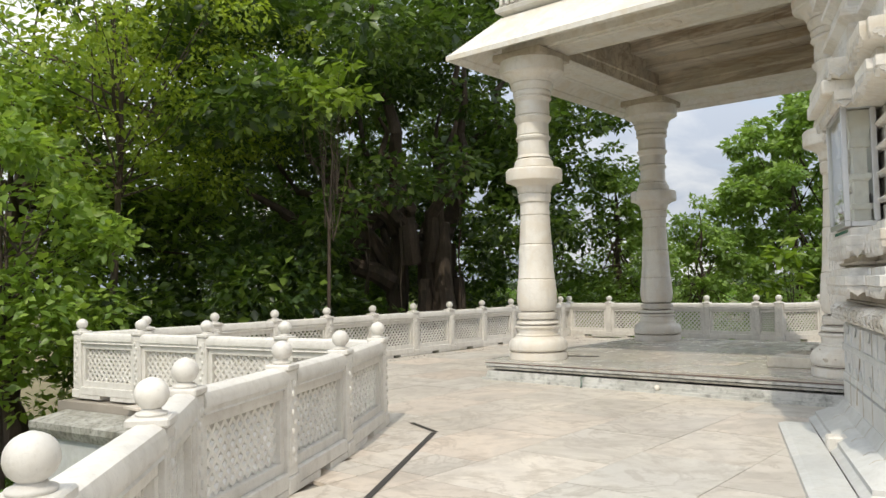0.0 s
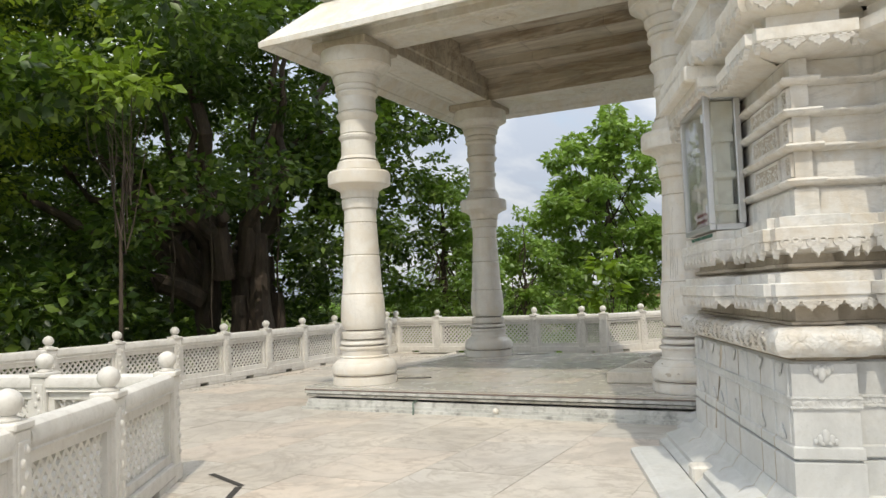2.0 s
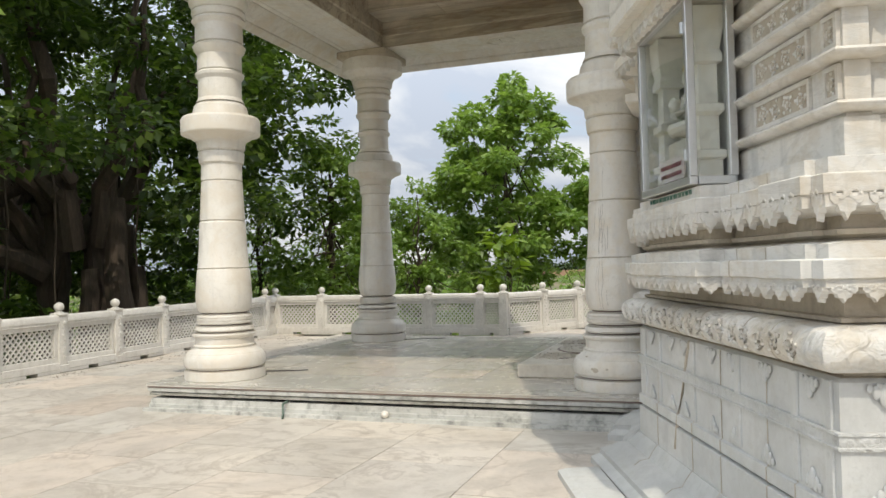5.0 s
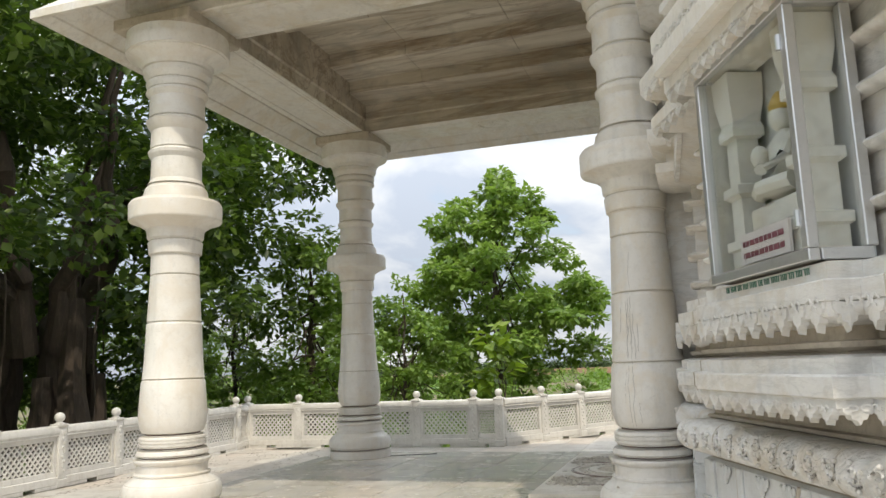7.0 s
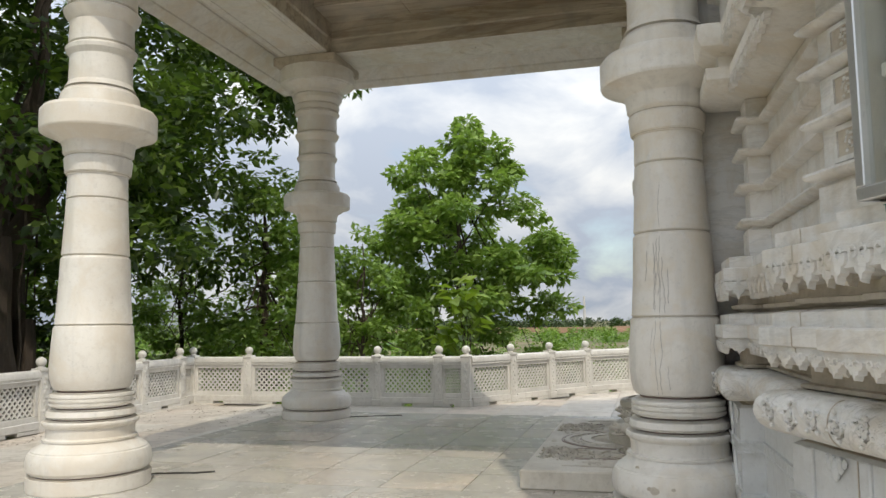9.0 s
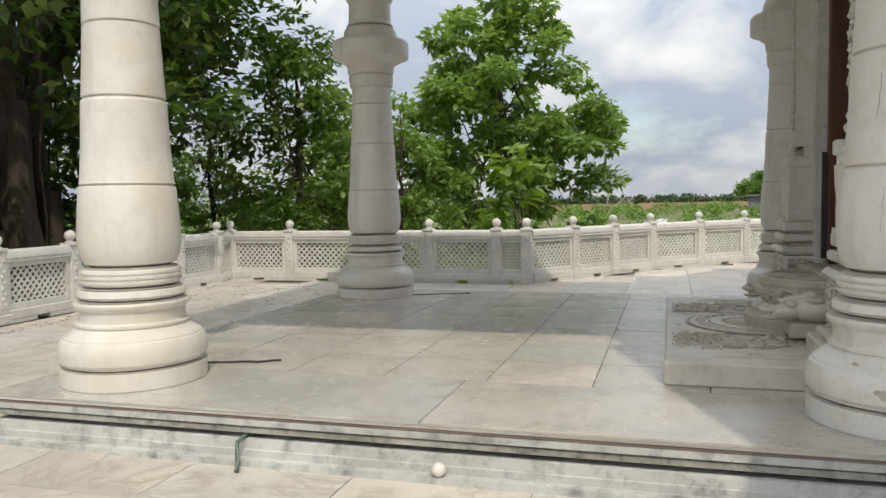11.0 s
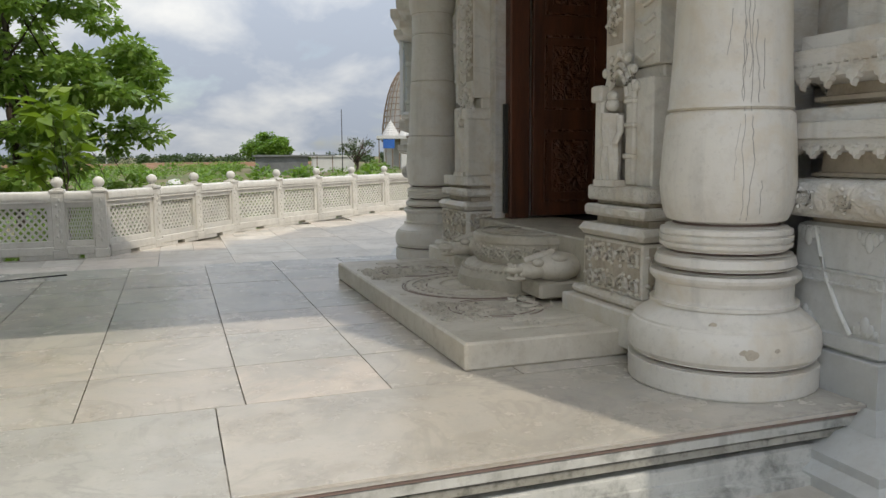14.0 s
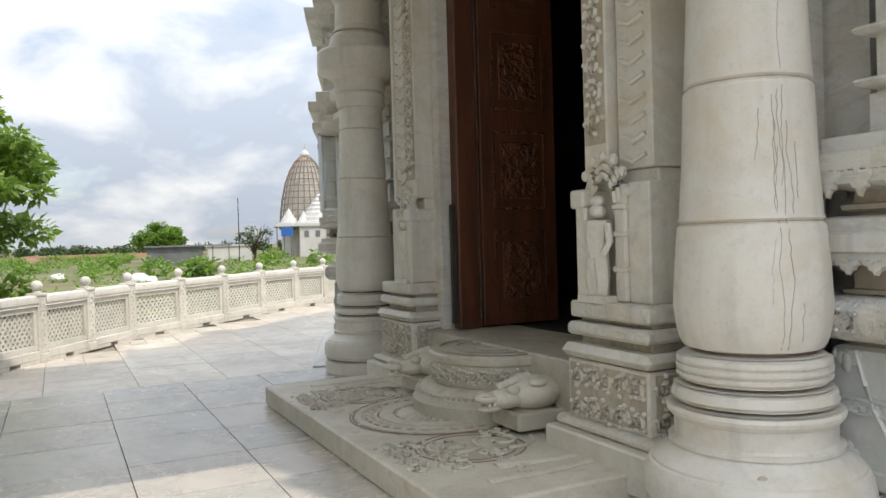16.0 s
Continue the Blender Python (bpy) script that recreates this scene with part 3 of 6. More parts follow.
def scallop_row(line, off, z, width, height, parent):
    pts = offset_line(line, off)
    for a, b in zip(pts, pts[1:]):
        d = b - a
        n = max(1, int(d.length / width))
        if d.length < width * 0.7:
            continue
        for i in range(n):
            p = a + d * ((i + 0.5) / n)
            piece("scallop", scallop, parent, pose(p.x, p.y, z, 0, 0, math.degrees(math.atan2(d.y, d.x)) + 180)
                  @ Matrix.Diagonal((d.length / n * 0.94, 0.03, height, 1)))


scallop_row(HIGH[1:], 0.070, 1.442, 0.1, 0.062, wall_south)
scallop_row(HIGH[1:], 0.056, 1.80, 0.12, 0.108, wall_south)

scallop_row(HIGH[13:-4], 0.105, 2.985, 0.11, 0.06, wall_south)
scallop_row(HIGH[13:-4], 0.145, 3.235, 0.13, 0.07, wall_south)

# plinth pilaster strips and leaf tips in relief
def leaf_tip(up):
    """A small lotus bud between side petals, in low relief."""
    bm = bmesh.new()
    ball(bm, (0, 0, up * 0.05), 0.024, 1.9, 10)
    for sd in (-1, 1):
        ball(bm, (sd * 0.032, 0, up * 0.036), 0.017, 1.7, 8)
        ball(bm, (sd * 0.056, 0, up * 0.022), 0.013, 1.5, 8)
        ball(bm, (sd * 0.02, 0, up * 0.012), 0.014, 1.0, 8)
    bmesh.ops.scale(bm, verts=bm.verts, vec=(1, 0.55, 1))
    return bm


def scroll_band(length, width, pitch, thick=0.008):
    """A running vine of spirals along x, standing proud of its ground."""
    bm = bmesh.new()
    n = max(1, int(length / pitch))
    for i in range(n):
        cx, side = (i + 0.5) * length / n, (1 if i % 2 else -1)
        pts = []
        for k in range(15):
            a, r = k * 0.62, width * 0.40 * (1 - k / 17)
            pts.append((cx + r * math.cos(a) * side, 0, r * math.sin(a) * side))
        tube(pts, thick, 5, bm)
        for k in range(4):
            a = k * 1.5 + i
            ball(bm, (cx + width * 0.44 * math.cos(a), 0, width * 0.44 * math.sin(a)), thick * 1.25, 0.9, 6)
    return bm


for s in (0.06, 0.34, 0.95, 1.6, 2.25, 2.6):
    p = on_bay(s, 0.014)
    o = part("plinth_strip", box(bmesh.new(), -0.03, 0.03, -0.012, 0.012, 0.6, 1.075, 0.006), PLINTH, wall_south)
    o.matrix_basis = pose(p[0], p[1], 0, 0, 0, 110.7 + 180)
spots = [(*on_bay(s, 0.022), 110.7 + 180) for s in (0.2, 0.62, 1.0, 1.3, 1.75, 2.0, 2.42)] + [(-1.29, 10.56, 270), (-1.29, 10.9, 270), (-1.135, 10.22, 270), (-1.12, 9.6, 270)]
spots += [(-0.085, 6.648, 12.3)] + [(0.27 + 0.694 * s - 0.019, 6.86 - 0.72 * s - 0.019, -46) for s in (0.15, 0.45, 0.8, 1.2, 1.6)]
for s in (0.02, 0.3, 0.62, 1.0, 1.4):
    o = part("plinth_strip", box(bmesh.new(), -0.03, 0.03, -0.012, 0.012, 0.6, 1.075, 0.006), PLINTH, wall_south)
    o.matrix_basis = pose(0.27 + 0.694 * s - 0.012, 6.86 - 0.72 * s - 0.012, 0, 0, 0, -46)
for px, py, rz in spots:
    for nm, up, z in (("leaf_relief", -1, 1.07), ("leaf_relief", 1, 0.6)):
        o = part(nm, leaf_tip(up), PLINTH, wall_south, smooth=True)
        o.matrix_basis = pose(px, py, z, 0, 0, rz)
# vertical joints between the blocks
for s in (0.34, 0.62, 1.18, 1.62, 2.3):
    for nm, prof in (("block_joint", BANDS[0][2][4:]), ("block_joint", BANDS[1][2][:-1]), ("block_joint", BANDS[4][2][2:-1])):
        part(nm, tube([(*on_bay(s, o_ + 0.001), z_) for o_, z_ in prof], 0.0028, 4), WORN_AND_SHADE, wall_south)
for s in (0.5, 0.82, 2.3, 2.55):
    for prof in (BANDS[6][2][1:-1], BANDS[8][2][1:-1]):
        part("block_joint", tube([(*on_bay(s, o_ + 0.001), z_) for o_, z_ in prof], 0.0028, 4), WORN_AND_SHADE, wall_south)
bm = scroll_band(2.7, 0.12, 0.15, 0.009)
o = part("vine_carving", bm, TORUS_CARVED, wall_south, smooth=True)
o.matrix_basis = pose(*on_bay(0.08, 0.118), 1.2, 0, 0, 110.7)
bm = scroll_band(0.42, 0.12, 0.14, 0.009)
o = part("vine_carving", bm, TORUS_CARVED, wall_south, smooth=True)
o.matrix_basis = pose(-1.39, 10.52, 1.2, 0, 0, 90)


def carved_panel(s0, s1, z0, z1, line_off, parent):
    p = on_bay(s0, line_off)
    bm = bmesh.new()
    w, h = s1 - s0, z1 - z0
    for x0, x1, a, b in ((0, w, 0, 0.02), (0, w, h - 0.02, h), (0, 0.02, 0.02, h - 0.02), (w - 0.02, w, 0.02, h - 0.02)):
        box(bm, x0, x1, -0.012, 0.012, a, b)
    fr = part("panel_frame", bm, WALL, parent)
    fr.matrix_basis = pose(p[0], p[1], z0, 0, 0, 110.7)
    # darker plate puts the shade of the carving's holes into colour
    part("panel_ground", box(bmesh.new(), 0.02, w - 0.02, -0.003, 0.004, 0.02, h - 0.02), WORN_AND_SHADE, fr)
    bm = scroll_band(w - 0.06, h - 0.04, h * 0.85, 0.009)
    bmesh.ops.translate(bm, verts=bm.verts, vec=(0.03, 0, h / 2))
    o = part("scroll_carving", bm, WALL, fr, smooth=True)


for za, zb in ((2.2, 2.345), (2.415, 2.56), (2.63, 2.755)):
    carved_panel(0.36, 0.92, za, zb, -0.115, wall_south)
    carved_panel(0.12, 0.24, za, zb, -0.112, wall_south)
    carved_panel(2.14, 2.5, za, zb, -0.115, wall_south)

bm = tube([(-1.29, 10.86, 1.07), (-1.292, 10.82, 0.93), (-1.294, 10.78, 0.84), (-1.294, 10.71, 0.71), (-1.296, 10.63, 0.6)], 0.010, 6)
part("mortar_line", bm, PAPER, wall_south, "pale mortar repair running down the plinth", True)
bm = tube([(*on_bay(1.66, 0.014), 1.07), (*on_bay(1.74, 0.016), 0.9), (*on_bay(1.8, 0.017), 0.74), (*on_bay(1.9, 0.02), 0.58), (*on_bay(1.94, 0.03), 0.36)], 0.010, 6)
part("mortar_line", bm, WORN_AND_SHADE, wall_south, "stained mortar repair running down the plinth", True)
# kerb stone by the plinth's foot
bm = box(bmesh.new(), -0.12, 0.12, -0.09, 0.09, 0.0, 0.17, 0.015)
kerb = part("marble_block", bm, MARBLE)
kerb.matrix_basis = pose(-0.97, 7.9, 0.0, 0, 0, 21)
tagged(kerb, "small loose white marble block at the plinth foot", "stone block")
bm = sweep([on_bay(-0.6, 0.36), on_bay(2.7, 0.36)], [(0.3, 0.0), (0.3, 0.045), (0.24, 0.06), (0.02, 0.062), (0.0, 0.062)])
part("foot_ledge", bm, PLINTH, wall_south)

# ---- glazed shrine case on the bay ----
case = thing("display_case", "aluminium framed glass case with a marble shrine inside", "display case", (*on_bay(1.07, 0.0), 1.96), 110.7)
L, D0, HH = 0.86, 0.17, 1.0   # along the wall, out of it, height


def frame_bar(bm, a, b, t=0.022):
    lo = [min(p, q) - t for p, q in zip(a, b)]
    hi = [max(p, q) + t for p, q in zip(a, b)]
    box(bm, lo[0], hi[0], lo[1], hi[1], lo[2], hi[2], 0.004)


for z in (0.02, HH):
    for a, b in (((0, D0, z), (L, D0, z)), ((0, -0.03, z), (0, D0 - 0.05, z)), ((L, -0.03, z), (L, D0 - 0.05, z))):
        bm = bmesh.new(); frame_bar(bm, a, b); part("frame_rail", bm, ALU, case)
for x, y in ((0, D0), (L, D0), (0, -0.05), (L, -0.05)):
    bm = bmesh.new(); frame_bar(bm, (x, y, 0.066), (x, y, HH - 0.046)); part("frame_post", bm, ALU, case)
for x0, x1, y0, y1 in ((0.03, L - 0.03, D0 - 0.004, D0 + 0.004), (-0.004, 0.004, -0.025, D0 - 0.03)):
    g = part("pane", box(bmesh.new(), x0, x1, y0, y1, 0.05, HH - 0.03), GLASS, case, "clear glass pane")
    g.visible_shadow = False
bm = bmesh.new(); box(bm, -0.01, L + 0.01, -0.065, -0.052, 0.0, HH + 0.02); part("back_panel", bm, PLINTH, case)
bm = bmesh.new(); box(bm, L - 0.012, L + 0.006, -0.03, D0 - 0.025, 0.044, HH - 0.024); part("side_panel", bm, MARBLE, case)
bm = bmesh.new(); box(bm, 0.02, L - 0.02, -0.05, D0 - 0.03, 0.0, 0.035); part("floor_board", bm, MARBLE, case)
bm = bmesh.new(); box(bm, 0.18, 0.60, -0.02, 0.10, 0.20, 0.30, 0.01); box(bm, 0.14, 0.70, -0.06, 0.12, 0.035, 0.2, 0.01); part("pedestal", bm, MARBLE, case)
PILASTER = [(0, .06), (0.1, .06), (0.11, .075), (0.15, .075), (0.16, .05), (0.34, .05), (0.36, .072), (0.40, .072), (0.41, .048), (0.62, .048), (0.63, .07), (0.67, .07), (0.7, .06), (0.8, .075), (0.93, .08)]
for x in (0.125, L - 0.125):
    bm = lathe(PILASTER, 4)
    bmesh.ops.rotate(bm, verts=bm.verts, matrix=Matrix.Rotation(radians(45), 3, "Z"))
    bmesh.ops.scale(bm, verts=bm.verts, vec=(1.6, 1.5, 1))
    o = part("pilaster", bm, MARBLE, case); o.matrix_basis = pose(x, 0.045, 0.036)
bm = bmesh.new(); box(bm, 0.18, 0.62, D0 - 0.030, D0 - 0.018, 0.06, 0.19); part("notice_board", bm, PINK_PAPER, case, "pale pink board with two lines of red writing")
for row, z in enumerate((0.145, 0.095)):
    bm = bmesh.new()
    x = 0.22
    while x < 0.585:
        w = random.uniform(0.018, 0.05)
        box(bm, x, min(x + w, 0.59), D0 - 0.017, D0 - 0.0155, z - 0.012, z + 0.012)
        x += w + 0.008
    part("writing", bm, INK_RED, case)
for z in (0.16, 0.84):
    bm = lathe([(z - 0.03, 0.012), (z + 0.03, 0.012)], 8, centre=(0.03, D0 + 0.024)); part("hinge", bm, ALU, case)
# seated figure, a plain shape
bm = bmesh.new()
ball(bm, (0.40, 0.02, 0.355), 0.10, 0.5); ball(bm, (0.40, 0.0, 0.49), 0.068, 1.55); ball(bm, (0.40, 0.01, 0.65), 0.047, 1.25); ball(bm, (0.40, 0.0, 0.575), 0.03, 1.2)
tube([(0.28, 0.05, 0.36), (0.4, 0.11, 0.35), (0.54, 0.05, 0.36)], 0.038, 8, bm)
tube([(0.33, 0.0, 0.56), (0.30, 0.06, 0.47), (0.38, 0.09, 0.43)], 0.026, 8, bm); tube([(0.47, 0.0, 0.56), (0.5, 0.06, 0.47), (0.44, 0.09, 0.44)], 0.026, 8, bm)
ball(bm, (0.46, 0.08, 0.5), 0.035, 1.4, 10)
figure = part("statue", bm, MARBLE, smooth=True)
figure.matrix_basis = case.matrix_basis @ Matrix.Translation((0.42, 0, 0)) @ Matrix.Diagonal((1.1, 1.1, 1.03, 1)) @ Matrix.Translation((-0.40, 0, 0))
tagged(figure, "small white marble seated statue inside the glass case", "statue")
bm = lathe([(0.70, 0.045), (0.72, 0.05), (0.735, 0.044), (0.765, 0.03), (0.785, 0.012)], 12, centre=(0.40, 0.01))
crown_ = part("crown", bm, GOLD, smooth=True)
crown_.matrix_basis = case.matrix_basis @ Matrix.Translation((0.02, 0, 0))
tagged(crown_, "small gilded crown on the seated statue", "crown")
# painted line of green writing below the case
bm = bmesh.new()
x = 0.04
while x < 0.8:
    for k in range(random.randint(2, 5)):
        w = random.uniform(0.006, 0.012)
        box(bm, x, x + w * 0.45, 0.164, 0.1665, -0.086, -0.062)
        box(bm, x - 0.002, x + w + 0.004, 0.164, 0.1668, -0.064, -0.061)
        x += w + 0.004
    x += 0.012
wr = part("painted_writing", bm, INK_GREEN, wall_south, "line of dark green painted writing")
wr.matrix_basis = case.matrix_basis @ Matrix.Translation((0, 0, 0.037))
# canopy over the case
bm = bmesh.new()
box(bm, -0.06, L + 0.14, -0.1, D0 + 0.07, 1.045, 1.10, 0.01)
box(bm, -0.1, L + 0.2, -0.1, D0 + 0.16, 1.10, 1.22, 0.015)
box(bm, 0.1, L + 0.1, -0.1, D0 + 0.10, 1.225, 1.34, 0.02)
cp = part("case_canopy", bm, MARBLE, wall_south); cp.matrix_basis = case.matrix_basis.copy()
north_case = copy_thing(case, pose(*[(lambda p: (p[0], MIRROR - p[1]))(on_bay(1.99, 0.0))][0], 1.96, 0, 0, 69.3))

# ---- porch platform ----
PZ = 0.315
OUT = [(-1.05, 10.53), (-6.86, 10.52), (-6.86, 16.22), (-1.05, 16.22)]
platform = thing("porch_platform", "low marble porch platform with a grimy stepped edge", "platform", (0, 0, 0), kind="structure")
part("core", polygon_solid([(-1.0, 10.75), (-6.61, 10.75), (-6.61, 15.98), (-1.0, 15.98)], -0.03, PZ - 0.02), GROUT, platform)
part("nosing", sweep(OUT, [(-0.3, PZ - 0.012), (-0.006, PZ - 0.012), (0.0, PZ - 0.016), (0.0, PZ - 0.034), (-0.012, PZ - 0.036), (-0.03, PZ - 0.037)]), MARBLE, platform)
part("brown_line", sweep(OUT, [(-0.012, PZ - 0.036), (-0.006, PZ - 0.040), (-0.006, PZ - 0.050), (-0.03, PZ - 0.053)]), RUST, platform)
part("upper_course", sweep(OUT, [(-0.03, PZ - 0.052), (-0.012, PZ - 0.055), (-0.010, PZ - 0.058), (-0.012, PZ - 0.094), (-0.05, PZ - 0.098)]), BASE, platform)
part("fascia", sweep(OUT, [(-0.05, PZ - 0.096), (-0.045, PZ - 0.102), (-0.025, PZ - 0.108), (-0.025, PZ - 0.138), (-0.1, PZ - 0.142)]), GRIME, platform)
# near-black strip paints the shade inside the open gap
part("shadow_gap", sweep(OUT, [(-0.1, PZ - 0.142), (-0.22, PZ - 0.142), (-0.22, 0.145)]), GAP_SHADE, platform)
part("base_course", sweep(OUT, [(-0.22, 0.145), (-0.05, 0.145), (-0.035, 0.135), (-0.03, 0.085), (-0.02, 0.08), (-0.02, 0.04), (0.03, 0.035), (0.035, -0.03)]), BASE, platform)
bm = tube([(-5.05, 10.6, 0.16), (-5.045, 10.47, 0.145), (-5.02, 10.43, 0.06), (-5.0, 10.38, 0.014)], 0.014, 8)
tagged(part("hose", bm, PIPE, smooth=True), "short green hose hanging from the platform edge", "hose")
bm = ball(bmesh.new(), (0, 0, 0.035), 0.04, 0.95, 16)
knob = part("knob", bm, MARBLE, smooth=True); knob.location = (-3.885, 10.51, 0.04)
tagged(knob, "small round white stone against the platform foot", "stone")

# carved slab before the door
SX0, SX1, SY0, SY1, SZ = -2.745, -1.1, 11.755, 15.068, 0.468
slab = thing("threshold_slab", "raised marble slab carved with conch and lotus before the door", "slab", (0, 0, 0))
part("block", box(bmesh.new(), SX0, SX1, SY0, SY1, PZ, SZ, 0.012), RELIEF, slab)
CY = MIRROR / 2


def arc(cx, cy, r0, r1, z, h, a0, a1, n=36, bm=None):
    """A flat raised ring segment."""
    bm = bm or bmesh.new()
    rows = []
    for i in range(n + 1):
        a = radians(a0 + (a1 - a0) * i / n)
        c, s = math.cos(a), math.sin(a)
        rows.append([bm.verts.new((cx + r * c, cy + r * s, zz_)) for r, zz_ in ((r0, z), (r0, z + h), (r1, z + h), (r1, z))])
    for a_, b_ in zip(rows, rows[1:]):
        for k in range(3):
            bm.faces.new((a_[k], a_[k + 1], b_[k + 1], b_[k]))
    return bm


for gx, gy, gr in ((-2.02, CY, 0.575), (-2.24, CY - 0.84, 0.30), (-2.24, CY + 0.84, 0.30)):
    part("carved_ground", polygon_solid([(gx + gr * math.cos(a), gy + gr * math.sin(a)) for a in [radians(9 * k) for k in range(40)]], SZ - 0.004, SZ + 0.003), SLAB, slab)
    # groove dirt and crease shade drawn together as dark brown rings
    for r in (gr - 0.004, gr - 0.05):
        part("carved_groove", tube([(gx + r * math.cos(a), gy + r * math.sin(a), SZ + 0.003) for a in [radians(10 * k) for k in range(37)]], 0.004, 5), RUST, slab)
for r0, r1, h in ((0.50, 0.54, 0.012), (0.40, 0.42, 0.01), (0.30, 0.385, 0.016), (0.12, 0.15, 0.012)):
    part("lotus_ring", arc(-2.02, CY, r0, r1, SZ, h, 60, 300), RELIEF, slab)
for k in range(13):
    a = radians(100 + 160 * k / 12)
    bm = tube([(-2.02 + 0.16 * math.cos(a), CY + 0.16 * math.sin(a), SZ + 0.004), (-2.02 + 0.28 * math.cos(a), CY + 0.28 * math.sin(a), SZ + 0.004)], 0.014, 6)
    part("lotus_petal", bm, RELIEF, slab, smooth=True)
for k in range(20):
    a = radians(78 + 204 * k / 19)
    bm = ball(bmesh.new(), (-2.02 + 0.46 * math.cos(a), CY + 0.46 * math.sin(a), SZ), 0.024, 0.7, 8)
    part("bead", bm, RELIEF, slab, smooth=True)
for sgn in (-1, 1):
    for k, (px, py, r) in enumerate(((-2.33, 0.78, 0.17), (-2.05, 0.82, 0.2), (-1.98, 0.62, 0.1), (-2.5, 0.62, 0.09), (-2.42, 0.98, 0.09), (-2.2, 1.0, 0.08))):
        pts = [(px + r * (1 - j / 20) * math.cos(j * 0.6), CY + sgn * (py + r * (1 - j / 20) * math.sin(j * 0.6)), SZ + 0.006) for j in range(17)]
        part("conch_carving", tube(pts, 0.012, 6), RELIEF, slab, smooth=True)
    bm = tube([(-2.3, CY + sgn * 1.22, SZ + 0.004), (-2.0, CY + sgn * 1.27, SZ + 0.012), (-1.7, CY + sgn * 1.24, SZ + 0.004)], 0.05, 8, taper=0.02)
    bmesh.ops.scale(bm, verts=bm.verts, vec=(1, 1, 0.28), space=Matrix.Translation((0, 0, -SZ)))
    part("sword_carving", bm, RELIEF, slab, smooth=True)
    bm = tube([(-2.45, CY + sgn * 1.4, SZ + 0.004), (-2.05, CY + sgn * 1.42, SZ + 0.01), (-1.62, CY + sgn * 1.36, SZ + 0.004)], 0.035, 8, taper=0.02)
    bmesh.ops.scale(bm, verts=bm.verts, vec=(1, 1, 0.28), space=Matrix.Translation((0, 0, -SZ)))
    part("staff_carving", bm, RELIEF, slab, smooth=True)
# lotus outlines get the same brown line for dirt and shade
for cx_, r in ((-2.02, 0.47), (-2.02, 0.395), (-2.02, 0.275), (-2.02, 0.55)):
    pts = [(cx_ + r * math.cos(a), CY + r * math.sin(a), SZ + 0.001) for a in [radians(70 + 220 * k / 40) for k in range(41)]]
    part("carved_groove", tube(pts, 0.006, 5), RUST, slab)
for sgn in (-1, 1):
    for px, py, ln, wd in ((-2.62, 0.55, 0.55, 0.16), (-2.45, 0.62, 0.55, 0.2), (-2.2, 1.12, 0.3, 0.1)):
        bm = scroll_band(ln, wd, wd * 0.55, 0.010)
        o = part("vine_carving", bm, RELIEF, slab, smooth=True)
        o.matrix_basis = pose(px, CY + sgn * py, SZ + 0.002, 0, 0, 90 * sgn) @ pose(0, 0, 0, 90, 0, 0)
for k in range(22):
    y = SY0 + 0.55 + 2.2 * random.random()
    bm = ball(bmesh.new(), (-2.60 + random.uniform(-0.06, 0.1), y, SZ), random.uniform(0.014, 0.03), 0.5, 8)
    part("edge_carving", bm, RELIEF, slab, smooth=True)

# half-round step (moonstone)
moon = thing("moonstone_step", "half-round carved marble step at the temple door", "step", (-1.55, CY, SZ))
for nm, prof, material in (
        ("lower_tier", [(0, 0.60), (0.09, 0.60), (0.10, 0.59), (0.12, 0.585), (0.17, 0.54), (0.19, 0.51), (0.19, 0.02)], SLAB),
        ("upper_tier", [(0.19, 0.46), (0.21, 0.475), (0.33, 0.475), (0.345, 0.487), (0.385, 0.487), (0.40, 0.475), (0.405, 0.02)], SLAB)):
    part(nm, lathe(prof, 48, arc=(80, 280)), material, moon, smooth=True)
for k in range(11):
    a = 95 + 170 * k / 10
    m = pose(0.478 * math.cos(radians(a)), 0.478 * math.sin(radians(a)), 0.27, 0, 0, a - 90)
    bm = scroll_band(0.13, 0.11, 0.062, 0.008)
    bmesh.ops.translate(bm, verts=bm.verts, vec=(-0.065, 0, 0))
    o = part("scroll_carving", bm, RELIEF, moon, smooth=True); o.matrix_basis = m
for k in range(40):
    a = radians(95 + 170 * k / 39)
    bm = ball(bmesh.new(), (0.565 * math.cos(a), 0.565 * math.sin(a), 0.145), 0.016, 0.9, 6)
    part("bead", bm, SLAB, moon, smooth=True)
for r in (0.18, 0.3, 0.41):
    part("top_ring", arc(0, 0, r, r + 0.025, 0.405, 0.008, 95, 265), SLAB, moon)
sill = part("door_sill", box(bmesh.new(), -1.62, -0.9, 12.30, MIRROR - 12.30, SZ - 0.1, 0.885, 0.012), SLAB)
tagged(sill, "worn pale marble door sill", "sill", kind="structure")


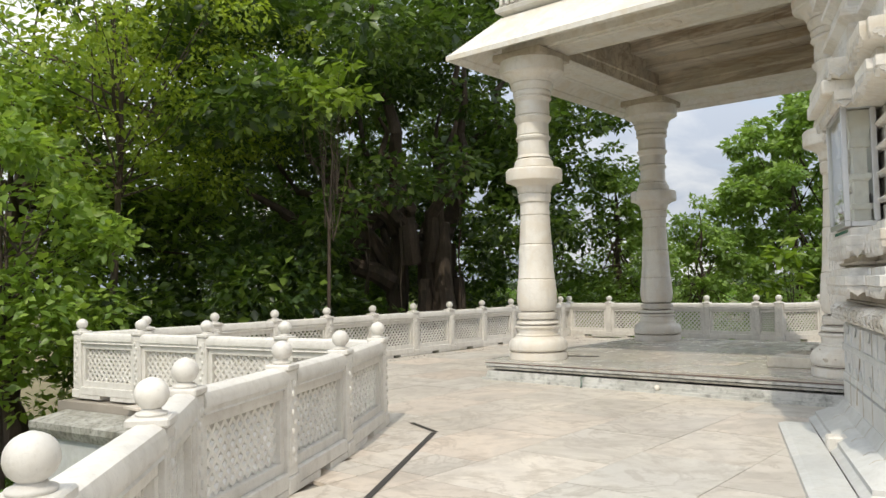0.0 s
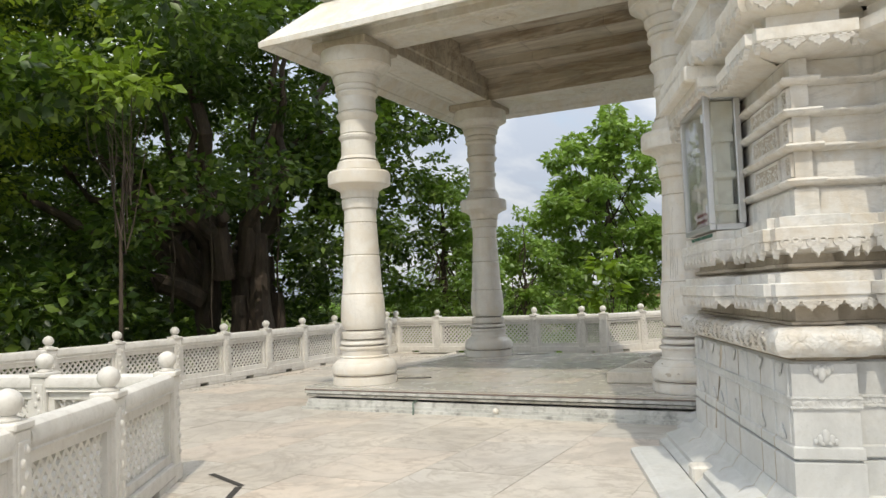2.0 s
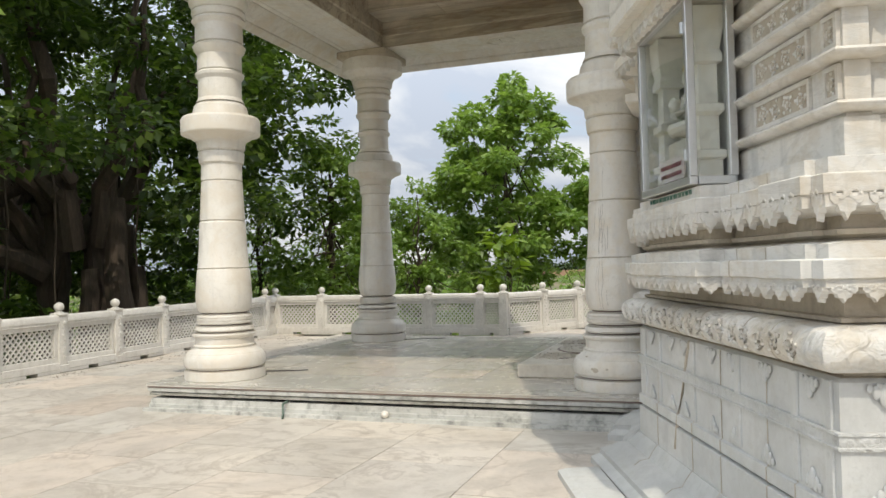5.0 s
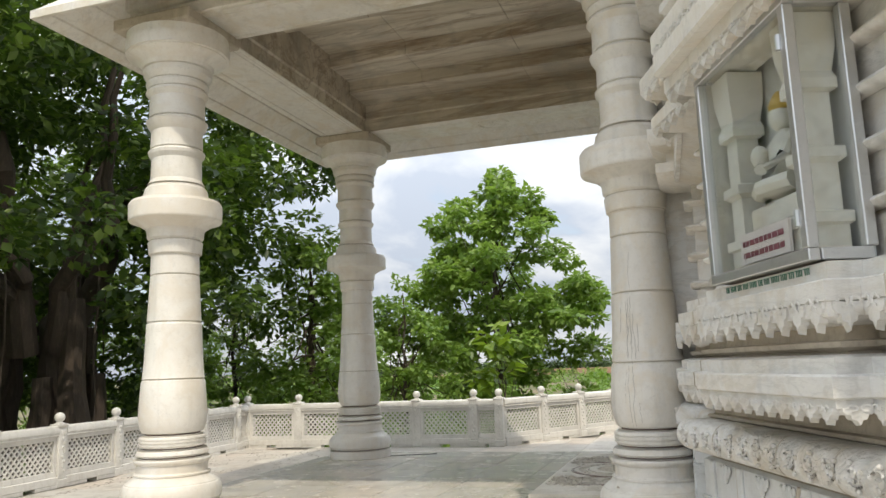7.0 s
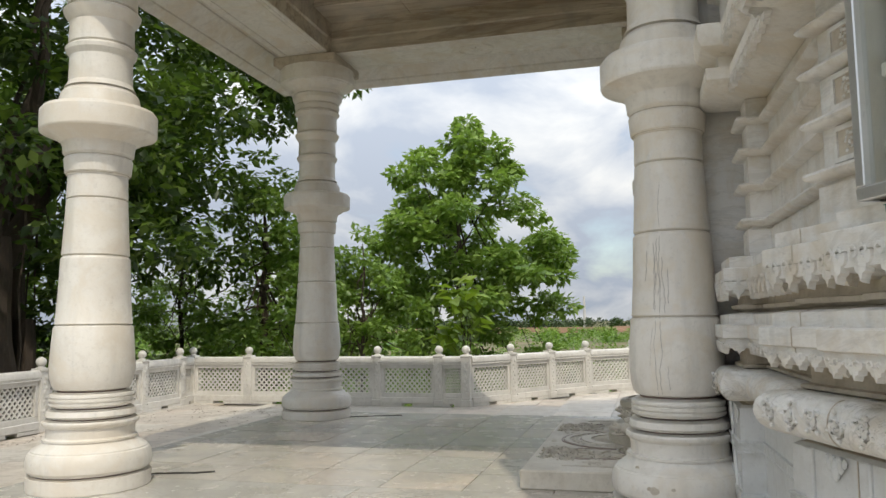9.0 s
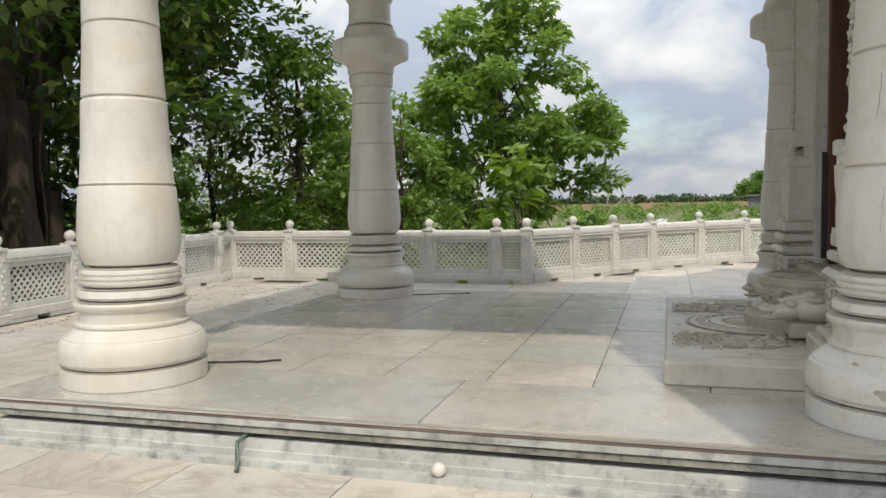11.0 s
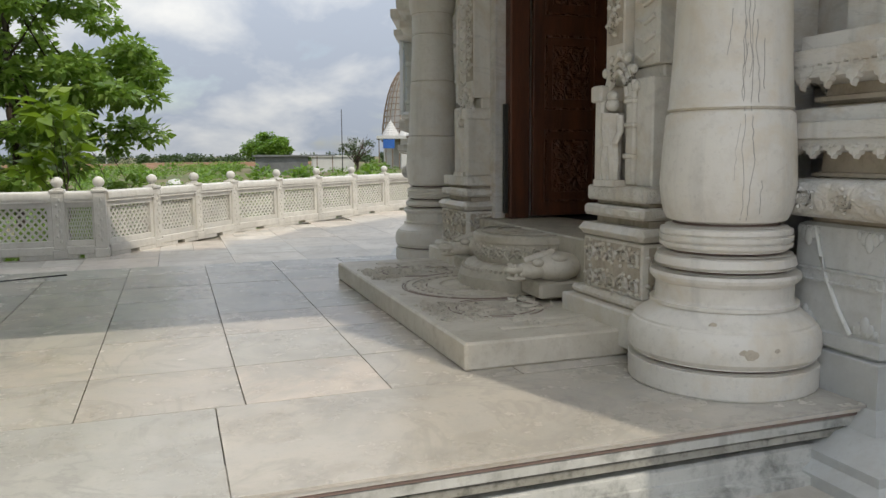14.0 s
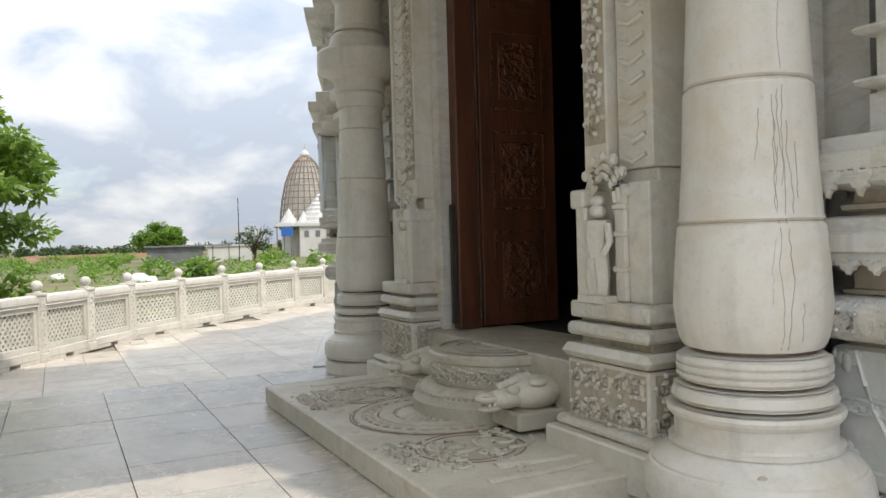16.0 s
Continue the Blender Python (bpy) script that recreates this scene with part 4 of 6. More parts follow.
def makara(y, sgn):
    bm = bmesh.new()
    ball(bm, (0, 0, 0.14), 0.15, 0.85, 18); ball(bm, (-0.15, 0, 0.12), 0.10, 0.75, 16)
    ball(bm, (-0.25, 0, 0.135), 0.065, 0.6, 14); ball(bm, (-0.24, 0, 0.06), 0.06, 0.4, 14)
    for s in (-1, 1):
        ball(bm, (-0.14, 0.07 * s, 0.19), 0.035, 1, 10); ball(bm, (-0.27, 0.035 * s, 0.165), 0.02, 1, 8); ball(bm, (-0.02, 0.1 * s, 0.23), 0.05, 0.7, 10)
        for k in range(3):
            ball(bm, (-0.26 + 0.03 * k, 0.045 * s, 0.09), 0.011, 1.6, 6)
    tube([(-0.02, 0, 0.27), (-0.12, 0, 0.23), (-0.2, 0, 0.2)], 0.03, 8, bm)
    o = part("lion_head", bm, RELIEF, smooth=True)
    o.matrix_basis = Matrix.Translation((-1.74, y, SZ + 0.11)) @ Matrix.Diagonal((1.2, 0.95, 0.8, 1))
    tagged(o, "carved marble lion head beside the round step", "sculpture", group="lion heads")
    b = part("head_block", box(bmesh.new(), -0.16, 0.2, -0.16, 0.16, -0.1, 0.03, 0.015), SLAB, o)


makara(CY - 0.68, -1)
makara(CY + 0.68, 1)


# ---- door surround ----
def jamb(name, sgn):
    """One carved jamb; local y runs away from the door's middle."""
    j = thing(name, "carved marble door jamb with a niche figure and scrollwork", "door jamb", (0, CY, 0), kind="structure")

    def yb(a, b):
        return (a, b) if sgn > 0 else (-b, -a)

    def bx(nm, x0, a, b, z0, z1, material, bev=0.01):
        y0, y1 = yb(a, b)
        return part(nm, box(bmesh.new(), x0, -1.0, y0, y1, z0, z1, bev), material, j)

    bx("plinth_base", -1.85, 0.97, 1.80, SZ - 0.1, 0.575, MARBLE)
    bx("plinth_step", -1.80, 0.99, 1.77, 0.575, 0.63, JAMB_CARVED, 0.02)
    bx("carved_block", -1.74, 1.05, 1.70, 0.63, 0.945, MARBLE, 0.006)
    bx("roll_moulding", -1.78, 1.02, 1.73, 0.955, 1.03, MARBLE, 0.034)
    bx("neck", -1.68, 1.1, 1.66, 1.03, 1.07, WORN_AND_SHADE, 0.004)
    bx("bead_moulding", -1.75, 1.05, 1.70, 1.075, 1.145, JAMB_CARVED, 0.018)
    bx("neck_upper", -1.68, 1.1, 1.66, 1.145, 1.17, WORN_AND_SHADE, 0.004)
    bx("niche_foot", -1.73, 1.06, 1.69, 1.17, 1.26, JAMB_CARVED, 0.012)
    # niche: two posts, back, arched hood
    bx("niche_back", -1.575, 1.106, 1.612, 1.262, 1.95, MARBLE)
    bx("niche_post", -1.71, 1.10, 1.19, 1.26, 1.82, MARBLE, 0.012)
    bx("niche_post", -1.665, 1.37, 1.46, 1.26, 1.82, MARBLE, 0.012)
    bx("niche_post", -1.645, 1.46, 1.62, 1.26, 1.88, MARBLE, 0.008)
    for z in (1.42, 1.6, 1.74):
        bx("post_ring", -1.675, 1.36, 1.47, z, z + 0.03, MARBLE, 0.008)
    bx("capital", -1.73, 1.08, 1.2, 1.76, 1.86, MARBLE, 0.012)
    for r in (0.10, 0.13, 0.16):
        bm = tube([(-1.685 + r * 0.25, (1.285 - r * math.cos(a)) * sgn, 1.78 + r * (1.25 * math.sin(a) + 0.25 * math.sin(a) ** 6)) for a in [math.pi * k / 14 for k in range(15)]], 0.019, 6)
        part("niche_hood", bm, MARBLE, j, smooth=True)
    for k in range(7):
        a = math.pi * (k + 0.5) / 7
        bm = ball(bmesh.new(), (-1.655, (1.285 - 0.195 * math.cos(a)) * sgn, 1.78 + 0.25 * math.sin(a)), 0.024, 1.3, 7)
        part("hood_leaf", bm, JAMB_CARVED, j, smooth=True)
    # darker ground behind the block's vines, painted for shade in the carved holes
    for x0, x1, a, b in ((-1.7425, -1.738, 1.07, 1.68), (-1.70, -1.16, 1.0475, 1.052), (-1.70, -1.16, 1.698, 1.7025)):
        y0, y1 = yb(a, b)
        part("carved_ground", box(bmesh.new(), x0, x1, y0, y1, 0.65, 0.925), WORN_AND_SHADE, j)
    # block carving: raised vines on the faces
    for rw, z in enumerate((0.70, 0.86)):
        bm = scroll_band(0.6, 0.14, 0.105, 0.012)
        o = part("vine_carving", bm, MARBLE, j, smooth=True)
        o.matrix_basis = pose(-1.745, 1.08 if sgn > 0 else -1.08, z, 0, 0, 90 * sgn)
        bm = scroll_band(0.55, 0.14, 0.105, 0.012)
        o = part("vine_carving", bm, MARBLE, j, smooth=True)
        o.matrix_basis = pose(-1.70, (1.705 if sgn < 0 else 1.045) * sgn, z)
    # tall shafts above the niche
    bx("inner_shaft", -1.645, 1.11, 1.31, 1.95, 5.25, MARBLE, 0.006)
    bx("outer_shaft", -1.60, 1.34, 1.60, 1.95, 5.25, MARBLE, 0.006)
    bx("shaft_groove", -1.56, 1.28, 1.36, 1.9, 5.25, WORN_AND_SHADE, 0.0)
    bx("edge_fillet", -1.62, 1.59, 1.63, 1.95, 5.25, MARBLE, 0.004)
    # the shaft's vine gets a plate in the same painted hole shade
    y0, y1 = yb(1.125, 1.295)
    part("carved_ground", box(bmesh.new(), -1.6485, -1.644, y0, y1, 2.1, 5.2), WORN_AND_SHADE, j)
    bm = scroll_band(3.0, 0.17, 0.14, 0.014)
    o = part("vine_carving", bm, MARBLE, j, smooth=True)
    o.matrix_basis = pose(-1.652, 1.21 * sgn, 2.16, 0, -90, 0) @ pose(0, 0, 0, 90, 0, 0)
    for k in range(30):
        z = 2.02 + 0.1 * k
        bm = tube([(-1.605, 1.38 * sgn, z), (-1.615, 1.47 * sgn, z - 0.035), (-1.605, 1.56 * sgn, z)], 0.014, 6)
        part("leaf_rib", bm, MARBLE, j, smooth=True)
    # plain reveal running into the doorway
    bx("reveal", -1.50, 0.98, 1.10, 0.885, 5.25, WALL, 0.004)
    bx("pier", -1.36, 1.60, 2.1, PZ, 5.25, WALL, 0.004)
    # niche figure, a plain shape
    bm = bmesh.new()
    y = 1.275
    ball(bm, (0, 0, 0.5), 0.032, 1.25, 10); tube([(0, 0, 0.24), (0, 0.012, 0.34), (0, 0, 0.45)], 0.04, 8, bm, taper=0.05)
    tube([(0, -0.02, 0.02), (-0.005, -0.03, 0.14), (0, -0.012, 0.26)], 0.022, 8, bm, taper=0.032); tube([(0, 0.025, 0.02), (-0.01, 0.03, 0.14), (0, 0.015, 0.26)], 0.022, 8, bm, taper=0.032)
    tube([(0, -0.055, 0.43), (-0.01, -0.075, 0.33), (-0.02, -0.05, 0.26)], 0.014, 8, bm); tube([(0, 0.055, 0.43), (-0.01, 0.075, 0.5), (0, 0.06, 0.56)], 0.014, 8, bm)
    ball(bm, (0, 0, 0.555), 0.028, 1.2, 8); box(bm, -0.04, 0.03, -0.08, 0.08, -0.01, 0.03)
    o = part("statue", bm, MARBLE, smooth=True)
    o.matrix_basis = pose(-1.685, CY + (y - 0.01) * sgn, 1.265) @ Matrix.Diagonal((1.3, 1.5, 0.95, 1))
    tagged(o, "slender carved marble figure standing in the jamb niche", "statue", group="niche statues")


jamb("door_jamb", -1)
jamb("door_jamb", 1)
lintel = thing("wall_door", "pale marble wall over the temple door", "wall", kind="structure")
part("lintel", box(bmesh.new(), -1.5, -0.9, 11.2, MIRROR - 11.2, 5.25, 7.2), WALL, lintel)
for y0 in (10.97, MIRROR - 12.0):
    part("side_wall", box(bmesh.new(), -1.0, -0.7, y0, y0 + 1.03, 0.0, 5.25), WALL, lintel)

# hall behind the door, its unlit darkness put into the wall colour
hall = thing("wall_hall", "plastered temple hall behind the door, shade painted on its walls", "wall", kind="structure")
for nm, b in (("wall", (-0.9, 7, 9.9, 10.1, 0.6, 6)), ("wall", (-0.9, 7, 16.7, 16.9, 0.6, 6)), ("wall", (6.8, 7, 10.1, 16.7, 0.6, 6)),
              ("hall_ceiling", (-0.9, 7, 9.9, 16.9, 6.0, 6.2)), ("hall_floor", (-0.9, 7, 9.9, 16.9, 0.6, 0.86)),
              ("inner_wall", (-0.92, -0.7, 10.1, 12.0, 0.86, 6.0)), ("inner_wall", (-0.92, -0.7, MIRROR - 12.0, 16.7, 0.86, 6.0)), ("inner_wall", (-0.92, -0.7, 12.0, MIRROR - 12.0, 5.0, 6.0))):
    part(nm, box(bmesh.new(), *b), HALL_SHADE, hall)

door = thing("door_1", "carved dark red teak double door, one leaf swung inward", "door", (-1.35, CY, 0.885), kind="structure")
for s in (-1, 1):
    part("door_frame", box(bmesh.new(), -0.06, 0.12, min(s * 0.98, s * 0.86), max(s * 0.98, s * 0.86), 0, 4.1, 0.012), WOOD, door)
part("door_head", box(bmesh.new(), -0.06, 0.12, -0.98, 0.98, 4.1, 4.36, 0.012), WOOD, door)


def leaf_door(hinge_y, turn):
    """A panelled leaf, hinged at its local origin, running along local y."""
    bm = bmesh.new()
    w, h = 0.68, 4.05
    box(bm, -0.025, 0.025, 0, w, 0.02, h, 0.006)
    leaf = part("leaf", bm, WOOD, door)
    leaf.matrix_basis = pose(0.14, hinge_y, 0, 0, 0, turn)
    for z0 in (0.14, 0.95, 1.76, 2.57, 3.38):
        bm = bmesh.new()
        for a in (-0.04, 0.025):
            box(bm, a, a + 0.016, 0.1, w - 0.1, z0, z0 + 0.02); box(bm, a, a + 0.016, 0.1, w - 0.1, z0 + 0.62, z0 + 0.64)
            box(bm, a, a + 0.016, 0.1, 0.12, z0 + 0.02, z0 + 0.62); box(bm, a, a + 0.016, w - 0.12, w - 0.1, z0 + 0.02, z0 + 0.62)
            box(bm, a + 0.003, a + 0.013, 0.17, w - 0.17, z0 + 0.09, z0 + 0.55, 0.004)
        part("carved_panel", bm, WOOD_CARVED, leaf)
    for k in range(40):
        bm = ball(bmesh.new(), (-0.028, 0.05, 0.1 + 0.1 * k), 0.022, 0.9, 6)
        part("bead", bm, WOOD, leaf, smooth=True)
    return leaf


leaf_door(0.86, 268)
leaf_door(-0.86, -72)
note = part("paper_notice", box(bmesh.new(), -0.003, 0.003, -0.09, 0.09, 0, 0.16), PAPER)
note.matrix_basis = pose(-0.66, 12.9, 2.05, 0, 0, 8)
tagged(note, "pale paper notice fixed inside the doorway", "notice")
bm = box(bmesh.new(), -0.02, 0.02, -0.015, 0.015, 0.0, 0.95, 0.004)
bolt = part("door_bolt", bm, CABLE, door); bolt.location = (-0.09, 0.9, 0.05)


# the doorway's group sits a little off the porch's middle line
DOORWAY = Matrix.Translation((-0.02, CY - 0.215, PZ)) @ Matrix.Diagonal((1, 0.96, 0.965, 1)) @ Matrix.Translation((0, -CY, -PZ))
for ob in list(scene.objects):
    if ob.parent is None and ob.name.split(".")[0] in ("threshold_slab", "moonstone_step", "door_sill", "lion_head", "door_jamb", "statue", "door_1", "paper_notice") and ob != figure:
        ob.matrix_basis = DOORWAY @ ob.matrix_basis


# ---- columns ----
SHAFT = [(0.325, 0.476), (0.335, 0.482), (0.44, 0.482), (0.448, 0.474), (0.455, 0.45), (0.463, 0.468), (0.49, 0.484), (0.54, 0.49), (0.59, 0.482), (0.622, 0.464), (0.628, 0.453), (0.638, 0.45), (0.665, 0.41), (0.69, 0.376),
         (0.703, 0.364), (0.706, 0.374), (0.722, 0.374), (0.726, 0.352), (0.735, 0.346), (0.81, 0.348), (0.816, 0.36), (0.833, 0.376), (0.848, 0.38), (0.862, 0.374), (0.869, 0.36), (0.876, 0.325), (0.884, 0.347), (0.90, 0.355),
         (0.935, 0.346), (0.95, 0.333), (0.958, 0.296), (0.966, 0.31), (0.984, 0.33), (1.0, 0.332), (1.003, 0.321), (1.011, 0.321), (1.014, 0.332), (1.034, 0.333), (1.037, 0.322), (1.044, 0.322)]
SHAFT2 = [(1.047, 0.331), (1.066, 0.328), (1.08, 0.305), (1.091, 0.273), (1.108, 0.297), (1.14, 0.315), (1.184, 0.327), (1.273, 0.339), (1.449, 0.328), (1.592, 0.316), (1.605, 0.309), (1.615, 0.299), (1.639, 0.305),
          (1.865, 0.288), (2.153, 0.277), (2.165, 0.27), (2.177, 0.259), (2.195, 0.271), (2.406, 0.259), (2.624, 0.248), (2.649, 0.236), (2.673, 0.248), (2.844, 0.243)]
NECK = [(2.844, 0.243), (2.868, 0.267), (2.979, 0.279), (3.003, 0.261), (3.028, 0.286), (3.089, 0.292), (3.12, 0.304), (3.175, 0.39), (3.2, 0.469), (3.215, 0.476), (3.36, 0.478), (3.373, 0.476), (3.404, 0.452), (3.416, 0.33),
        (3.534, 0.318), (3.572, 0.281)]
CAP = [(3.572, 0.281), (3.634, 0.263), (3.853, 0.258), (3.897, 0.289), (3.928, 0.295), (3.959, 0.258), (4.148, 0.265), (4.211, 0.308), (4.249, 0.321), (4.287, 0.278), (4.503, 0.285), (4.554, 0.328),
       (4.592, 0.303), (4.643, 0.328), (4.682, 0.31), (4.746, 0.354), (4.797, 0.36), (4.80, 0.345), (4.81, 0.345), (4.82, 0.37), (4.86, 0.385), (4.90, 0.42), (4.935, 0.475), (4.95, 0.515), (4.96, 0.515), (4.965, 0.54), (5.08, 0.55), (5.085, 0.53), (5.10, 0.53), (5.17, 0.535)]


JOINTS = [(0.455, 0.43), (0.876, 0.305), (0.958, 0.272), (1.091, 0.255), (1.615, 0.284), (2.177, 0.246), (2.649, 0.222), (2.856, 0.226), (3.003, 0.242), (3.41, 0.31), (3.575, 0.258), (3.959, 0.245), (4.287, 0.262), (4.592, 0.285), (4.682, 0.29)]


FULL = SHAFT + SHAFT2 + NECK + CAP


def cut_joints(prof):
    """Adds a narrow, deeper groove at each joint."""
    out = []
    for z, r in prof:
        near = next((j for j in JOINTS if abs(j[0] - z) < 0.006), None)
        if near and z > 1.2:
            out += [(z - 0.011, r + 0.012), (z - 0.004, r + 0.001), (z + 0.004, r + 0.001), (z + 0.011, r + 0.012)]
        elif near:
            out += [(z - 0.012, r + 0.012), (z - 0.005, near[1]), (z + 0.005, near[1]), (z + 0.012, r + 0.012)]
        else:
            out.append((z, r))
    return sorted(out)


def column(x, y, label, k=0.965, stone=None):
    stone = stone or COLUMN
    c = thing("column", label, "column", (x, y, PZ), group="porch columns")
    for nm, prof in (("base", SHAFT), ("shaft", SHAFT[-1:] + SHAFT2), ("collar", NECK), ("capital", CAP)):
        o = part(nm, lathe([(z - 0.325, r * k) for z, r in cut_joints(prof)], 64), stone, c)
        o.data.shade_smooth()
        o.data.set_sharp_from_angle(angle=radians(20))
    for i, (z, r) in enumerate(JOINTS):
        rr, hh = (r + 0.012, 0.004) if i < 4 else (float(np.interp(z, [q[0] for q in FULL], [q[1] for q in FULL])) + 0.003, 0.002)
        part("joint", lathe([(z - 0.325 - hh, rr * k), (z - 0.325 + hh, rr * k)], 48), RUST if i < 4 else WORN_AND_SHADE, c, smooth=True)
    part("abacus", box(bmesh.new(), -0.46, 0.46, -0.46, 0.46, 4.845, 4.97, 0.015), WORN_AND_SHADE, c)
    return c


def crack(parent, angle, z0, z1, k, seed):
    """A thin dark crack running down a column's shaft."""
    rng_ = random.Random(seed)
    zs_, rs_ = [q[0] for q in SHAFT2], [q[1] for q in SHAFT2]
    pts, a = [], radians(angle)
    n_ = max(4, int((z1 - z0) / 0.03))
    for i in range(n_ + 1):
        z = z0 + (z1 - z0) * i / n_
        r = float(np.interp(z, zs_, rs_)) * k - 0.0004
        a += rng_.uniform(-0.028, 0.028)
        pts.append((r * math.cos(a), r * math.sin(a), z - 0.325))
    part("crack", tube(pts, rng_.uniform(0.0008, 0.0024), 4), CRACK, parent, smooth=True)


column(-6.19, 11.09, "turned white marble porch column in sunlight")
column(-6.22, 15.59, "turned grey-white marble porch column in shade")
cracked = column(-1.60, 11.11, "turned marble column with dark cracks beside the door", 0.925, COLUMN_CRACKED)
for k, (a, z0, z1) in enumerate(((249, 1.12, 2.12), (243, 1.12, 1.9), (240, 1.66, 2.1), (256, 1.64, 2.0), (236, 1.3, 1.55), (261, 1.7, 1.92), (252, 2.2, 2.5), (228, 1.85, 2.05), (246, 1.75, 2.14), (244, 1.85, 2.0), (258, 1.15, 1.3))):
    crack(cracked, a, z0, z1, 0.925, 60 + k)
for k, (a, z, w) in enumerate(((247, 0.545, 0.03), (243, 0.552, 0.02), (225, 0.655, 0.018), (262, 0.56, 0.014))):
    bm = ball(bmesh.new(), (0, 0, 0), w, 0.8, 8)
    for v in bm.verts:
        v.co *= 1 + 0.35 * noise.noise(v.co * 60 + Vector((k, 0, 0)))
    r = float(np.interp(z, [q[0] for q in SHAFT], [q[1] for q in SHAFT])) * 0.925
    o = part("chip", bm, WORN_AND_SHADE, cracked)
    o.matrix_basis = pose(r * math.cos(radians(a)), r * math.sin(radians(a)), z - 0.325, 0, 0, a) @ Matrix.Diagonal((0.12, 1, 1, 1))
column(-1.50, 15.85, "turned marble column on the door's far side", 0.85)

# ---- porch roof ----
porch_roof = thing("porch_roof", "marble porch roof with sloping eaves and brown veined coffer", "roof", (0, 0, 0), kind="structure")
AX = [(-1.0, 11.19), (-6.235, 11.19), (-6.235, MIRROR - 11.19), (-1.0, MIRROR - 11.19)]
SOFFIT = PZ + 4.97
part("beam", sweep(AX, [(-0.36, SOFFIT + 0.02), (-0.35, SOFFIT + 0.008), (-0.315, SOFFIT + 0.008), (-0.31, SOFFIT), (-0.275, SOFFIT), (-0.27, SOFFIT + 0.008), (-0.26, SOFFIT + 0.008), (-0.255, SOFFIT), (0.22, SOFFIT), (0.225, SOFFIT + 0.01), (0.24, SOFFIT + 0.01), (0.245, SOFFIT), (0.33, SOFFIT), (0.335, SOFFIT + 0.02), (0.36, SOFFIT + 0.03), (0.36, SOFFIT + 0.14), (0.385, SOFFIT + 0.15), (0.40, SOFFIT + 0.17), (0.40, SOFFIT + 0.36)]), MARBLE, porch_roof)
part("inner_frieze", sweep(AX, [(-0.38, SOFFIT + 1.0), (-0.38, SOFFIT + 0.22), (-0.36, SOFFIT + 0.20), (-0.36, SOFFIT + 0.02)]), CEIL, porch_roof)
part("eave", sweep(AX, [(0.38, SOFFIT + 0.36), (0.60, SOFFIT + 0.20), (0.61, SOFFIT + 0.21), (0.63, SOFFIT + 0.197), (0.635, SOFFIT + 0.178), (0.86, SOFFIT + 0.016), (0.865, SOFFIT + 0.03), (0.885, SOFFIT + 0.016), (0.89, SOFFIT - 0.005), (0.98, SOFFIT - 0.07), (1.02, SOFFIT - 0.07), (1.02, SOFFIT + 0.01), (0.98, SOFFIT + 0.04), (0.36, SOFFIT + 0.66), (0.3, SOFFIT + 0.68)]), MARBLE, porch_roof)
part("cornice", sweep(AX, [(0.3, SOFFIT + 0.68), (0.42, SOFFIT + 0.74), (0.44, SOFFIT + 0.80), (0.36, SOFFIT + 0.86), (0.36, SOFFIT + 0.95), (0.44, SOFFIT + 0.98), (0.44, SOFFIT + 1.06), (0.3, SOFFIT + 1.1), (0.3, SOFFIT + 1.5)]), RAIL, porch_roof)
bm = box(bmesh.new(), -0.03, 0.03, -0.03, 0.03, -0.05, 0.05, 0.01)
dentil = link_mesh(bm, "dentil"); dentil.materials.append(RAIL)
for i in range(48):
    piece("dentil", dentil, porch_roof, pose(-6.55 + 0.11 * i, 11.19 - 0.4, SOFFIT + 0.905))
for i in range(44):
    piece("dentil", dentil, porch_roof, pose(-6.235 - 0.4, 10.9 + 0.11 * i, SOFFIT + 0.905))
for cy_, z in ((11.19, SOFFIT), (MIRROR - 11.19, SOFFIT)):
    bm = bmesh.new()
    for r in (0.21, 0.24):
        tube([(-3.9 + r * math.cos(a), cy_ + r * math.sin(a), z) for a in [2 * math.pi * k / 32 for k in range(33)]], 0.008, 5, bm)
    for k in range(8):
        a = math.pi * k / 4
        tube([(-3.9, cy_, z), (-3.9 + 0.1 * math.cos(a), cy_ + 0.1 * math.sin(a), z)], 0.01, 5, bm)
    part("rosette", bm, MARBLE, porch_roof, smooth=True)
bm = bmesh.new()
ys = [11.55, 12.15, 12.8, 14.02, 14.67, 15.27]
zs = [0.44, 0.62, 0.80, 0.62, 0.44]
for a, b, z in zip(ys, ys[1:], zs):
    xs = [-5.87, -4.7, -3.2, -2.1, -0.9]
    for x0, x1 in zip(xs, xs[1:]):
        box(bm, x0, x1 - 0.002, a, b - 0.004, SOFFIT + z, SOFFIT + 0.98, 0.008)
ceiling = part("ceiling", bm, CEIL)
tagged(ceiling, "stepped porch ceiling of brown veined marble slabs", "ceiling", kind="structure")
# unseen upper tiers, added to throw shade on the front railing
for k, (inset, z0, h) in enumerate(((0.35, 1.5, 0.75), (0.9, 2.25, 0.7), (1.4, 2.95, 0.65), (1.8, 3.6, 0.6))):
    part("roof_tier", box(bmesh.new(), -6.6 + inset, -1.0, 10.75 + inset, 16.05 - inset, SOFFIT + z0, SOFFIT + z0 + h, 0.06), MARBLE, porch_roof)
part("roof_cover", box(bmesh.new(), -6.6, -1.0, 10.85, MIRROR - 10.85, SOFFIT + 1.3, SOFFIT + 1.5), WORN_AND_SHADE, porch_roof)
temple_top = polygon_solid([(5.2, 1.75), (0.2, 6.7), (-1.0, 9.3), (-1.0, MIRROR - 10.0), (30, MIRROR - 10.0), (30, 1.75)], 7.15, 7.4)
